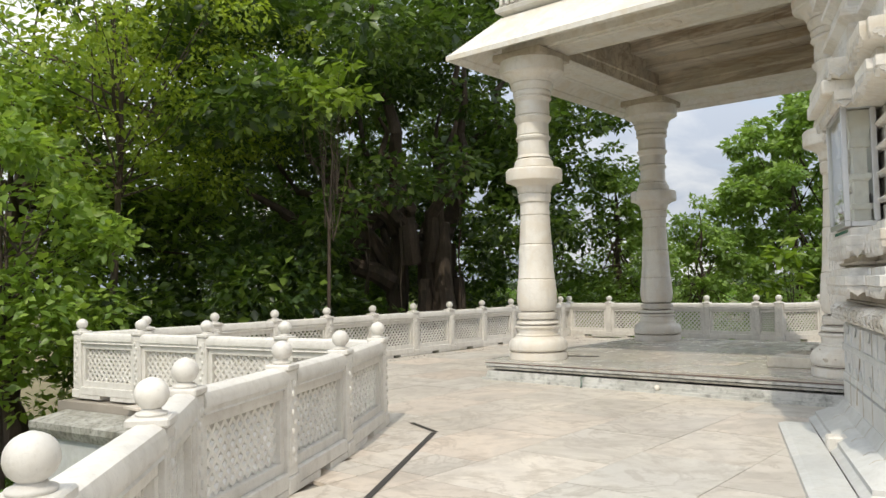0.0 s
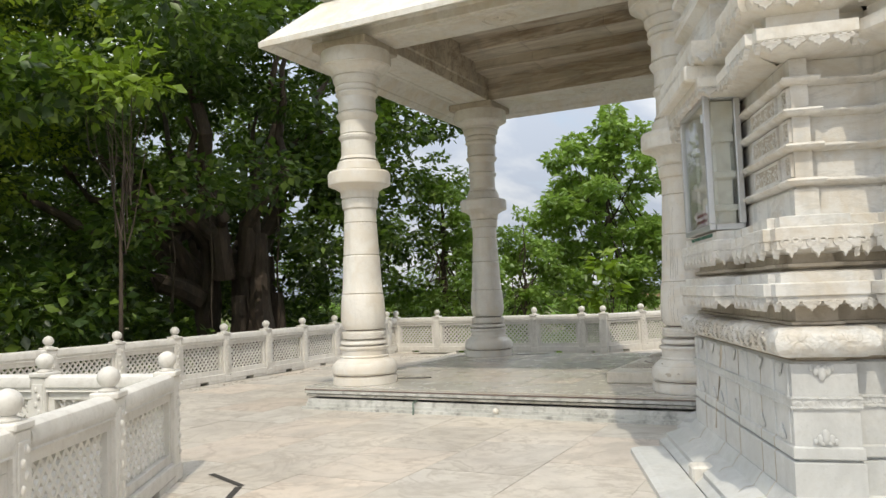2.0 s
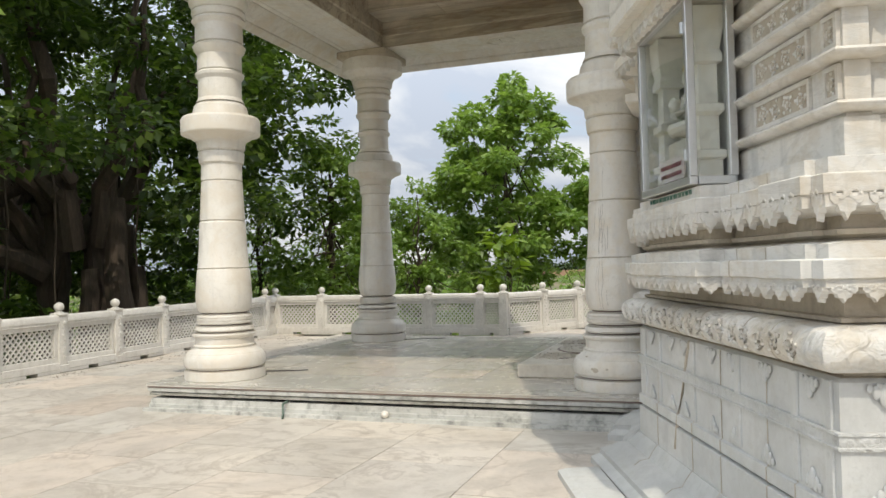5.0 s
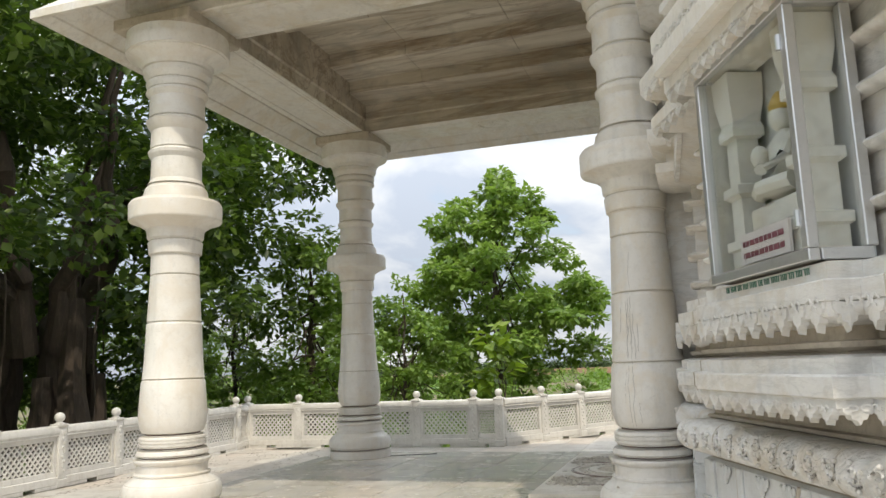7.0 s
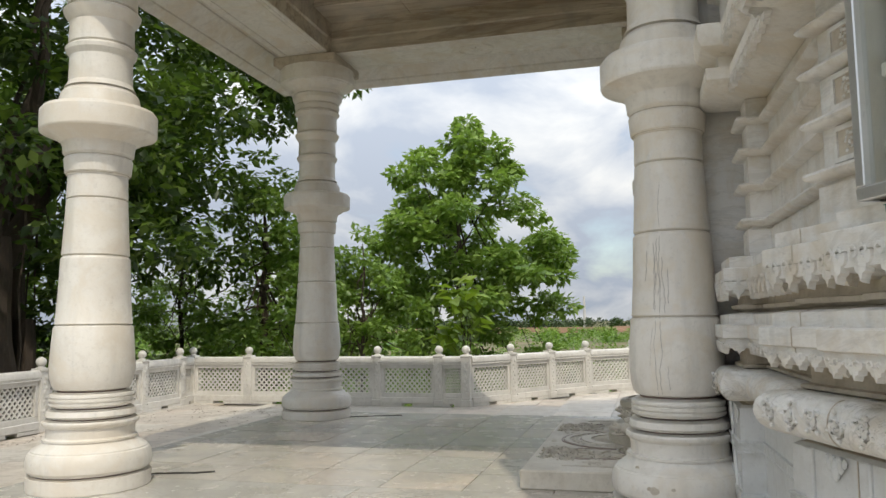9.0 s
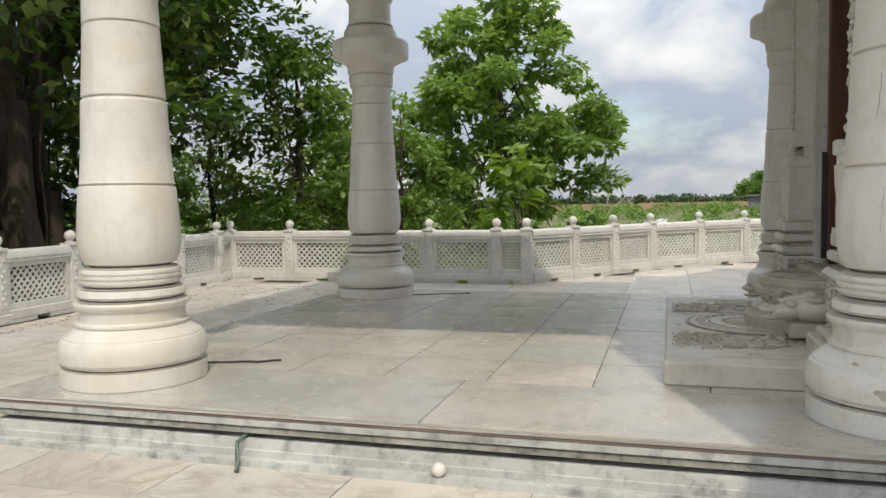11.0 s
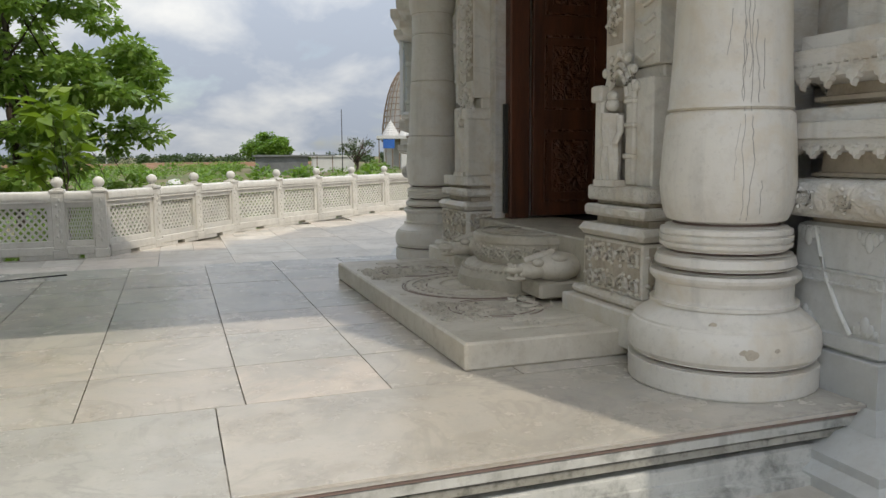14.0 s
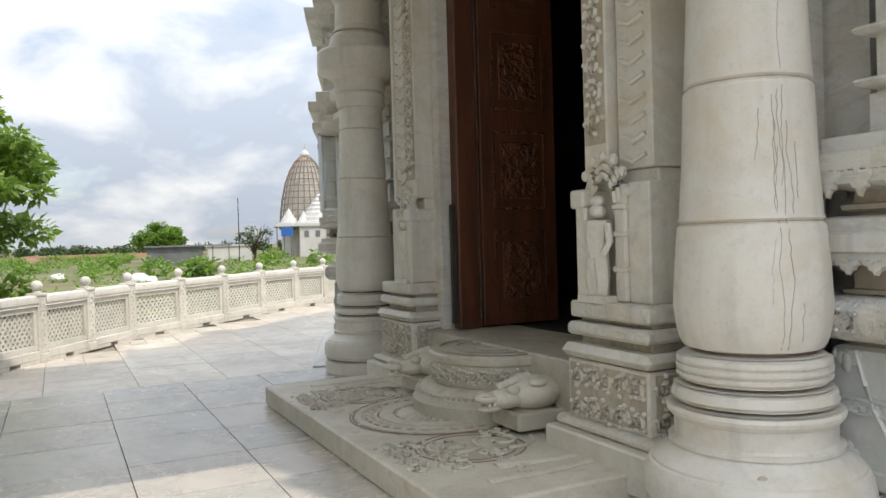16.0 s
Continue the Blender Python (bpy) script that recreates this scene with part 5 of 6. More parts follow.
# north roof is unseen; its low height leaves the curved railing in sun
low_top = polygon_solid([(-1.0, MIRROR - 10.0), (-1.0, MIRROR - 9.3), (0.2, MIRROR - 6.7), (5.2, MIRROR - 1.75), (30, MIRROR - 1.75), (30, MIRROR - 10.0)], 4.3, 4.5)
tagged(part("roof", low_top, WORN_AND_SHADE), "unseen north roof set low to leave the railing sunlit", "roof", kind="structure")
tagged(part("roof", temple_top, WORN_AND_SHADE), "flat stone roof of the temple hall", "roof", kind="structure")
back = polygon_solid([(5.0, 1.75), (30, 1.75), (30, 2.0), (5.0, 2.0)], 0, 7.2)
tagged(part("wall_back", back, WALL), "plain marble temple side wall", "wall", kind="structure")

# ---- balustrades ----
def rail_meshes():
    d = {}
    bm = bmesh.new()
    box(bm, -0.1, 0.1, -0.1, 0.1, 0.0, 0.13, 0.012); box(bm, -0.085, 0.085, -0.085, 0.085, 0.13, 0.92, 0.01)
    box(bm, -0.1, 0.1, -0.1, 0.1, 0.92, 0.965, 0.01)
    for s in (-1, 1):
        box(bm, -0.055, 0.055, 0.085 * s - 0.006, 0.085 * s + 0.006, 0.2, 0.86, 0.004)
        for k in range(9):
            ball(bm, (0.018 * (-1) ** k, 0.09 * s, 0.25 + 0.07 * k), 0.02, 1.5, 8)
    d["post"] = link_mesh(bm, "post")
    d["finial"] = link_mesh(lathe([(0.965, 0.07), (0.98, 0.072), (0.985, 0.05), (0.995, 0.045)] + [(1.064 + 0.076 * math.sin(a), 0.079 * math.cos(a)) for a in [radians(-62 + 11.7 * i) for i in range(13)]] + [(1.141, 0.01)], 24), "finial")
    bm = bmesh.new()
    box(bm, 0, 1, -0.09, 0.09, 0.05, 0.17, 0.01); box(bm, 0, 0.4, -0.09, 0.09, 0.0, 0.05); box(bm, 0.6, 1, -0.09, 0.09, 0.0, 0.05)
    d["base"] = link_mesh(bm, "base")
    bm = bmesh.new()
    prof = [(0.085, 0.79), (0.075, 0.80), (0.075, 0.825), (0.09, 0.83), (0.092, 0.88), (0.075, 0.92), (0.04, 0.94), (-0.04, 0.94), (-0.075, 0.92), (-0.092, 0.88), (-0.09, 0.83), (-0.075, 0.825), (-0.075, 0.80), (-0.085, 0.79)]
    a = [bm.verts.new((0, y, z)) for y, z in prof]; b = [bm.verts.new((1, y, z)) for y, z in prof]
    for i in range(len(prof)):
        j = (i + 1) % len(prof)
        bm.faces.new((a[i], a[j], b[j], b[i]))
    bm.faces.new(list(reversed(a))); bm.faces.new(b)
    bmesh.ops.recalc_face_normals(bm, faces=bm.faces)
    d["handrail"] = link_mesh(bm, "handrail")
    bm = bmesh.new()
    box(bm, 0, 1, -0.05, 0.05, 0.17, 0.25, 0.006); box(bm, 0, 1, -0.05, 0.05, 0.71, 0.79, 0.006)
    box(bm, 0, 0.06, -0.05, 0.05, 0.25, 0.71); box(bm, 0.94, 1, -0.05, 0.05, 0.25, 0.71)
    d["panel"] = link_mesh(bm, "panel")
    bm = bmesh.new()
    z0, z1, x0, x1, t, k = 0.25, 0.71, 0.05, 0.95, 0.0125, 0.82
    for s in (-1, 1):
        c = x0 - (z1 - z0) * k
        while c < x1 + (z1 - z0) * k:
            p = []
            for zz_ in (z0, z1):
                x = c + s * k * (zz_ - (z0 + z1) / 2)
                p.append((x, zz_))
            (xa, za), (xb, zb) = p
            lo, hi = 0.0, 1.0
            for lim, sg in ((x0, 1), (x1, -1)):
                fa, fb = sg * (xa - lim), sg * (xb - lim)
                if fa < 0 and fb < 0:
                    lo, hi = 1, 0
                elif fa < 0:
                    lo = max(lo, fa / (fa - fb))
                elif fb < 0:
                    hi = min(hi, fa / (fa - fb))
            if hi - lo > 0.05:
                qa = (xa + (xb - xa) * lo, za + (zb - za) * lo); qb = (xa + (xb - xa) * hi, za + (zb - za) * hi)
                dx_, dz_ = qb[0] - qa[0], qb[1] - qa[1]
                ln = math.hypot(dx_, dz_); nx, nz = -dz_ / ln * t, dx_ / ln * t
                th = 0.014 if s > 0 else 0.011
                vs = [bm.verts.new((x, y, z)) for y in (-th, th) for x, z in ((qa[0] + nx, qa[1] + nz), (qb[0] + nx, qb[1] + nz), (qb[0] - nx, qb[1] - nz), (qa[0] - nx, qa[1] - nz))]
                for f in ((0, 1, 2, 3), (7, 6, 5, 4), (0, 4, 5, 1), (2, 6, 7, 3)):
                    bm.faces.new([vs[i] for i in f])
            c += 0.09
    bmesh.ops.recalc_face_normals(bm, faces=bm.faces)
    d["lattice"] = link_mesh(bm, "lattice")
    for key, me in d.items():
        me.materials.append(RAIL)
    d["finial"].shade_smooth()
    d["handrail"].shade_smooth(); d["handrail"].set_sharp_from_angle(angle=radians(35))
    return d


RAILS = rail_meshes()


def balustrade(points, label, first=True):
    r = thing("balustrade", label, "balustrade", (points[0][0], points[0][1], 0), group="terrace balustrades")
    o = Vector(points[0])
    for i, q in enumerate(points):
        a = Vector(points[max(0, i - 1)]); b = Vector(points[min(i + 1, len(points) - 1)])
        ang = math.degrees(math.atan2((b - a).y, (b - a).x))
        if i or first:
            p = piece("post", RAILS["post"], r, pose(q[0] - o.x, q[1] - o.y, 0, 0, 0, ang))
            piece("finial", RAILS["finial"], p, pose(0, 0, 0))
        if i < len(points) - 1:
            d = Vector(points[i + 1]) - Vector(q)
            ang = math.degrees(math.atan2(d.y, d.x))
            u = d.normalized()
            m = pose(q[0] - o.x + u.x * 0.083, q[1] - o.y + u.y * 0.083, 0, 0, 0, ang) @ Matrix.Diagonal((d.length - 0.166, 1, 1, 1))
            for nm in ("base", "handrail"):
                piece(nm, RAILS[nm], r, m)
            pn = piece("panel", RAILS["panel"], r, m)
            piece("lattice", RAILS["lattice"], pn, pose(0, 0, 0))
    return r


balustrade(NEAR_RAIL, "white marble balustrade with ball finials around the stair notch")
balustrade(NOTCH_RAIL, "white marble lattice balustrade on the notch's far side", False)
balustrade(LEFT_RAIL, "white marble lattice balustrade with ball finials under the trees", False)
balustrade(FRONT_RAIL, "white marble lattice balustrade facing the porch", False)
balustrade(CURVED_RAIL, "white marble lattice balustrade bending round the terrace", False)
balustrade([(4.6, 31.0), (5.9, 31.6), (7.2, 32.2), (8.5, 32.8)], "white marble balustrade at the terrace's far side")
# dark drain strip beside the railing
bm = sweep([(-2.3, 2.75), (-3.38, 4.59), (-4.56, 6.64)], [(-0.03, 0.004), (0.03, 0.004)])
sweep([(-4.55, 6.67), (-5.15, 6.93)], [(-0.03, 0.0045), (0.03, 0.0045)], bm)
tagged(part("drain", bm, CABLE), "dark narrow drain strip in the terrace floor", "drain", kind="structure")
cable = tube([(-5.97, 11.52, PZ + 0.012), (-5.93, 11.59, PZ + 0.01), (-5.83, 11.62, PZ + 0.01), (-5.74, 11.64, PZ + 0.012), (-5.66, 11.68, PZ + 0.01), (-5.6, 11.67, PZ + 0.011), (-5.52, 11.74, PZ + 0.01), (-5.46, 11.76, PZ + 0.012)], 0.008, 6)
tagged(part("cable", cable, CABLE, smooth=True), "short black cable lying on the porch floor", "cable")
bm = tube([(-5.78, 15.64, PZ + 0.006), (-5.6, 15.72, PZ + 0.006), (-5.35, 15.83, PZ + 0.006), (-5.1, 15.92, PZ + 0.006)], 0.006, 6)
tagged(part("cable", bm, CABLE, smooth=True), "thin dark cable lying behind the shaded column", "cable")


# ---- ground and distance ----
GZ = -3.2
bm = bmesh.new()
n = 60
half = 2500.0
vs = {}
for i in range(n + 1):
    for j in range(n + 1):
        u, v = 2 * i / n - 1, 2 * j / n - 1
        x, y = half * u * abs(u) ** 1.2, half * v * abs(v) ** 1.2
        far = max(0.0, math.hypot(x, y) - 60) / 300
        z = GZ + min(far, 1.5) * 2.2 * noise.noise((x * 0.004, y * 0.004, 3.1))
        vs[i, j] = bm.verts.new((x, y, z))
for i in range(n):
    for j in range(n):
        bm.faces.new((vs[i, j], vs[i + 1, j], vs[i + 1, j + 1], vs[i, j + 1]))
ground = part("ground", bm, EARTH, smooth=True)
tagged(ground, "scrubby green and brown fields reaching the horizon", "ground", kind="structure")


def leaves(centres, spread, count, size, seed, flat=0.6, droop=0.3):
    """Many folded leaves, scattered round clump centres; arrays of points and faces."""
    rng = np.random.default_rng(seed)
    c = np.asarray(centres, float)
    s = np.asarray(spread, float)
    w = s ** 2 / (s ** 2).sum()
    idx = rng.choice(len(c), count, p=w)
    g = rng.normal(size=(count, 3))
    g /= np.linalg.norm(g, axis=1, keepdims=True)
    rad = rng.uniform(0.15, 1.0, count) ** 0.5
    p = c[idx] + g * (rad * s[idx])[:, None] * np.array([1, 1, flat])
    d = rng.normal(size=(count, 3)) * np.array([1, 1, 0.5]) + g * 0.7 + np.array([0, 0, -droop])
    d /= np.linalg.norm(d, axis=1, keepdims=True)
    up = rng.normal(size=(count, 3)) * 0.55 + np.array([0, 0, 1.0])
    side = np.cross(d, up)
    side /= np.linalg.norm(side, axis=1, keepdims=True) + 1e-9
    nrm = np.cross(side, d)
    ln = size * rng.uniform(0.6, 1.25, count)
    wd = ln * rng.uniform(0.22, 0.34, count)
    base, tip = p, p + d * ln[:, None]
    mid = p + d * (ln * 0.45)[:, None]
    a = mid + side * wd[:, None] + nrm * (wd * 0.35)[:, None]
    b = mid - side * wd[:, None] + nrm * (wd * 0.35)[:, None]
    return np.stack([base, a, tip, b], 1).reshape(-1, 3)


def leaf_mesh(name, points, material, parent=None):
    n_ = len(points) // 4
    me = bpy.data.meshes.new(name)
    me.vertices.add(len(points))
    me.vertices.foreach_set("co", points.astype(np.float32).ravel())
    q = np.arange(n_)[:, None] * 4
    tri = np.concatenate([q + np.array([0, 1, 2]), q + np.array([0, 2, 3])], 1).reshape(-1)
    me.loops.add(len(tri))
    me.loops.foreach_set("vertex_index", tri.astype(np.int32))
    me.polygons.add(len(tri) // 3)
    me.polygons.foreach_set("loop_start", np.arange(0, len(tri), 3, dtype=np.int32))
    me.update()
    me.validate()
    me.materials.append(material)
    ob = new(name, me)
    if parent is not None:
        ob.parent = parent
    return ob


def limb(bm, a, b, r0, r1, wob, seed, n=7):
    rng = random.Random(seed)
    pts = []
    for i in range(n + 1):
        t = i / n
        k = math.sin(math.pi * t) * wob
        pts.append(tuple(a[c] + (b[c] - a[c]) * t + rng.uniform(-k, k) for c in range(3)))
    tube(pts, r0, 9, bm, taper=r1)
    return pts


def clumps(rng, n, centre, radii, lo=0.55):
    out = []
    while len(out) < n:
        v = [rng.uniform(-1, 1) for _ in range(3)]
        l_ = math.sqrt(sum(x * x for x in v))
        if lo < l_ < 1:
            out.append([centre[k] + v[k] * radii[k] for k in range(3)])
    return out


def tree(name, label, at, height, trunk_r, crown_centre, radii, n_clumps, clump_r, n_leaves, leaf, material, seed, fork=0.4, flat=0.6, lo=0.45, droop=0.3, cone=0.0):
    rng = random.Random(seed)
    t = thing(name, label, "tree", at)
    bm = bmesh.new()
    top = (crown_centre[0], crown_centre[1], height * 0.9)
    fork_p = (top[0] * fork, top[1] * fork, height * fork)
    limb(bm, (0, 0, -0.1), fork_p, trunk_r, trunk_r * 0.7, trunk_r * 0.5, seed)
    limb(bm, fork_p, top, trunk_r * 0.7, trunk_r * 0.12, trunk_r * 0.8, seed + 1)
    cs = clumps(rng, n_clumps, crown_centre, radii, lo)
    for c in cs:
        k = 1.0 - cone * ((c[2] - crown_centre[2]) / radii[2])
        c[0], c[1] = crown_centre[0] + (c[0] - crown_centre[0]) * k, crown_centre[1] + (c[1] - crown_centre[1]) * k
    for k, c in enumerate(cs[:26]):
        f = rng.uniform(0.5, 0.95)
        start = [fork_p[i] + (top[i] - fork_p[i]) * f * rng.uniform(0.1, 0.9) for i in range(3)]
        limb(bm, start, c, trunk_r * 0.26, trunk_r * 0.04, 0.12, seed + 7 * k, 5)
    part("trunk", bm, BARK, t, smooth=True)
    sp = [clump_r * rng.uniform(0.6, 1.25) for _ in cs]
    leaf_mesh("crown", leaves(cs, sp, n_leaves, leaf, seed, flat, droop), material, t)
    return t


# the banyan: several fused stems, aerial roots, a wide dark crown
banyan = thing("banyan_tree", "huge dark banyan with fused trunks and hanging roots", "tree", (-15.2, 18.0, GZ))
bm = bmesh.new()
R = random.Random(5)
for k in range(9):
    a = k * 0.9
    x0, y0 = 1.1 * math.cos(a) * R.uniform(0.3, 1.1), 1.0 * math.sin(a) * R.uniform(0.3, 1.1)
    limb(bm, (x0 * 1.5, y0 * 1.5, -0.1), (x0 * 1.3, y0 * 1.3, 5.5 + R.uniform(-0.6, 1.5)), R.uniform(0.25, 0.5), 0.2, 0.16, 40 + k, 9)
part("trunk", bm, BARK, banyan, smooth=True)
bm = bmesh.new()
for k in range(20):
    a = R.uniform(0, 6.28)
    ln = R.uniform(2.5, 5.0)
    limb(bm, (0.8 * math.cos(a), 0.8 * math.sin(a), R.uniform(4.5, 6.5)), (ln * math.cos(a) - 0.8, ln * math.sin(a), R.uniform(7.5, 13)), R.uniform(0.16, 0.34), 0.05, 0.4, 90 + k, 8)
part("branch_mass", bm, BARK, banyan, smooth=True)
for k in range(8):
    a, d_ = R.uniform(0, 6.28), R.uniform(1.3, 3.0)
    x, y = d_ * math.cos(a), d_ * math.sin(a)
    bm = bmesh.new()
    limb(bm, (x, y, R.uniform(6, 9)), (x + R.uniform(-.2, .2), y, R.uniform(-0.1, 3)), 0.025, 0.012, 0.1, 130 + k, 7)
    part("aerial_root", bm, BARK, banyan, smooth=True)
cs, sp = [], []
while len(cs) < 400:
    x, y, z = R.uniform(-9, 4.6), R.uniform(-10, 9.5), R.uniform(2.0, 16.5)
    if (x / 9.5) ** 2 + (y / 10) ** 2 > 1 or (x > -1.0 and z < 4.6 and -2.5 < y < 1.5) or (x > 3.2 and z < 5) or (y > 5.5 and z < 8.5) or (y > 7.2 and z < 10):
        continue
    cs.append([x, y, z]); sp.append(R.uniform(0.7, 1.4))
for k in range(9):
    cs.append([R.uniform(3.0, 6.0), R.uniform(3.5, 7.5), R.uniform(9.9, 12.5)]); sp.append(R.uniform(0.5, 0.9))
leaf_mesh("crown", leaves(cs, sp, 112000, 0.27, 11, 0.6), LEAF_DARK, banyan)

# dark trees and thicket behind and beside the banyan
tree("broadleaf_tree", "dense broadleaf tree with gaps of sky beside the banyan", (-20.5, 8.5, GZ), 12, 0.4, (0, 0, 7.2), (5.0, 6, 6.2), 115, 1.1, 17000, 0.28, LEAF_MID, 21)
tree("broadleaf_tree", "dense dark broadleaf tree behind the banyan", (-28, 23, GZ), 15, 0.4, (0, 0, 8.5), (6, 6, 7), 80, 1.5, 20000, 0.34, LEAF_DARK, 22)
tree("neem_tree", "light green feathery neem tree near the terrace", (-15.0, 8.2, GZ), 12.5, 0.1, (0.2, 0.4, 10.2), (3.4, 4.2, 3.4), 70, 0.8, 15000, 0.15, LEAF_NEEM, 24, 0.5, 0.5, 0.3, 0.6)
tree("broadleaf_tree", "leafy mid-green tree below the terrace corner", (-13.4, 5.6, GZ), 8, 0.12, (0, 0, 5.2), (1.9, 2.2, 3.0), 70, 0.55, 6500, 0.22, LEAF_MID, 33)
tree("young_tree", "young tree with bright yellow-green leaves before the banyan", (-12.0, 11.6, GZ), 9.0, 0.05, (1.4, -1.0, 8.5), (0.8, 0.9, 0.8), 14, 0.4, 420, 0.24, LEAF_BRIGHT, 25, 0.6, 0.7, 0.2, 0.7)
tree("broadleaf_tree", "dark broadleaf tree filling the gap behind the railing corner", (-20.5, 25.0, GZ), 14, 0.26, (0, 0, 8.8), (2.4, 2.4, 5.2), 46, 0.65, 3600, 0.25, LEAF_TEAK, 23)
tree("teak_tree", "tall leafy green teak tree beyond the front railing", (-8.4, 33.0, GZ), 12.4, 0.17, (0.1, 0, 6.7), (3.7, 3.7, 5.4), 150, 0.62, 21000, 0.31, LEAF_TEAK, 31, 0.3, 0.5, 0.25, 0.35, 0.1)
tree("teak_sapling", "broad-leaved sapling close to the railing", (-6.1, 24.2, GZ), 5.4, 0.05, (0.1, 0, 4.9), (0.7, 0.6, 1.0), 8, 0.4, 120, 0.42, LEAF_BRIGHT, 27, 0.5, 0.8, 0.2, 0.5)
tree("slender_tree", "slender light green tree beyond the railing corner", (-11.8, 24.6, GZ), 9.8, 0.14, (0, 0, 5.6), (1.8, 1.8, 4.0), 110, 0.44, 8800, 0.22, LEAF_TEAK, 28, 0.4, 0.55, 0.15, 0.4, 0.25)
tree("slender_tree", "pale green slender tree between the porch columns", (-10.4, 28.4, GZ), 8.1, 0.12, (0, 0, 4.6), (1.7, 1.7, 3.2), 80, 0.42, 5600, 0.22, LEAF_TEAK, 29, 0.4, 0.55, 0.15, 0.4, 0.3)

for k, (x, y, h, r) in enumerate(((-15.8, 26.8, 9.2, 1.8), (-19.5, 28.5, 9.0, 2.0), (-22.5, 24.0, 8.5, 2.4), (-13.6, 31.0, 8.0, 1.8))):
    tree("slender_tree", "slender light green tree among the thicket", (x, y, GZ), h, 0.1, (0, 0, h * 0.55), (r, r, h * 0.42), 60, 0.45, 3400, 0.22, LEAF_TEAK, 70 + k, 0.4, 0.55, 0.2, 0.4, 0.2)

def shrub(label, at, radii, n_clumps, n_leaves, leaf, material, seed, name="shrub"):
    rng = random.Random(seed)
    s = thing(name, label, "shrub", at)
    bm = bmesh.new()
    cs = clumps(rng, n_clumps, (0, 0, radii[2] * 0.9), radii, 0.2)
    for k, c in enumerate(cs[:8]):
        limb(bm, (0.1 * math.cos(k), 0.1 * math.sin(k), -0.1), c, 0.03, 0.008, 0.05, seed + k, 4)
    part("stems", bm, BARK, s, smooth=True)
    leaf_mesh("foliage", leaves(cs, [0.5 * rng.uniform(0.6, 1.2) for _ in cs], n_leaves, leaf, seed, 0.7), material, s)
    return s


R = random.Random(77)
for k in range(7):
    shrub("tall light green thicket behind the railing corner", (-20 + 1.5 * k, 26.5 + R.uniform(-1, 2), GZ), (1.5, 1.3, 2.3 + R.uniform(0, 0.8)), 24, 2200, 0.2, LEAF_BRIGHT if k % 2 else LEAF_TEAK, 180 + k)
for k in range(15):
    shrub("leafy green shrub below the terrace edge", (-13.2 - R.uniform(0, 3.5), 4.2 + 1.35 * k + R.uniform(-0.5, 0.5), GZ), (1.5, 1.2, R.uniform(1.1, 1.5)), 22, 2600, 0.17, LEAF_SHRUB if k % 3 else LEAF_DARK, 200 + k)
for k in range(9):
    shrub("leafy green shrub in the stair notch", (-7.0 - 0.75 * k + R.uniform(-0.3, 0.3), 3.6 - 0.12 * k + R.uniform(-1.2, 0.6), GZ), (1.1, 1.0, R.uniform(1.0, 1.5)), 16, 2200, 0.15, LEAF_SHRUB, 230 + k)
for k in range(5):
    shrub("leafy green shrub at the foot of the terrace", (-14.5 - 1.1 * k, 2.2 + R.uniform(-1.2, 1.2), GZ), (1.6, 1.4, 2.0), 20, 2600, 0.18, LEAF_SHRUB, 240 + k)
for k in range(15):
    shrub("bright green shrub beyond the front railing", (-15.5 + 0.78 * k, 23.0 + R.uniform(-1.0, 2.6), GZ), (1.0, 0.9, R.uniform(1.7, 2.25)), 18, 1700, 0.16, LEAF_SHRUB if k % 2 else LEAF_BRIGHT, 260 + k)
for k in range(10):
    shrub("green shrub beyond the curved railing", (-4.0 + 1.2 * k, 27.2 + 1.9 * k + R.uniform(-1, 3), GZ), (1.2, 1.2, R.uniform(0.9, 1.4)), 14, 1300, 0.2, LEAF_SHRUB, 280 + k)


# scrub scattered over the fields, one stuff object, and a far belt of trees
def scatter(name, label, places, count, leaf, material, seed, flat=0.7):
    cs = [(x, y, z) for x, y, z, r in places]
    ob = leaf_mesh(name, leaves(cs, [r for *_, r in places], count, leaf, seed, flat), material)
    return tagged(ob, label, "vegetation", kind="stuff")


R = random.Random(9)
pl = []
for k in range(1500):
    a, d_ = radians(R.uniform(48, 150)), 45 + 330 * R.random() ** 1.5
    r = R.uniform(0.5, 1.1) * (1 + d_ / 200)
    pl.append((d_ * math.cos(a), d_ * math.sin(a), GZ + r * 0.35, r))
scatter("field_scrub", "scattered green scrub over the fields", pl, 130000, 0.55, LEAF_SHRUB, 31, 0.5)
pl = []
for k in range(700):
    a = radians(R.uniform(35, 165)); d_ = R.uniform(380, 520)
    r = R.uniform(2, 4.2)
    pl.append((d_ * math.cos(a), d_ * math.sin(a), GZ + r * 0.6 + R.uniform(0, 1.5), r))
scatter("far_woods", "far dark green tree belt on the horizon", pl, 60000, 1.8, LEAF_FAR, 32, 0.7)
pl = []
for k in range(110):
    a = radians(R.uniform(40, 150)); d_ = R.uniform(110, 330)
    r = R.uniform(1.2, 2.6)
    pl.append((d_ * math.cos(a), d_ * math.sin(a), GZ + r * 0.55, r))
scatter("field_bushes", "green bushes scattered over the farther fields", pl, 12000, 1.0, LEAF_SHRUB, 34, 0.7)
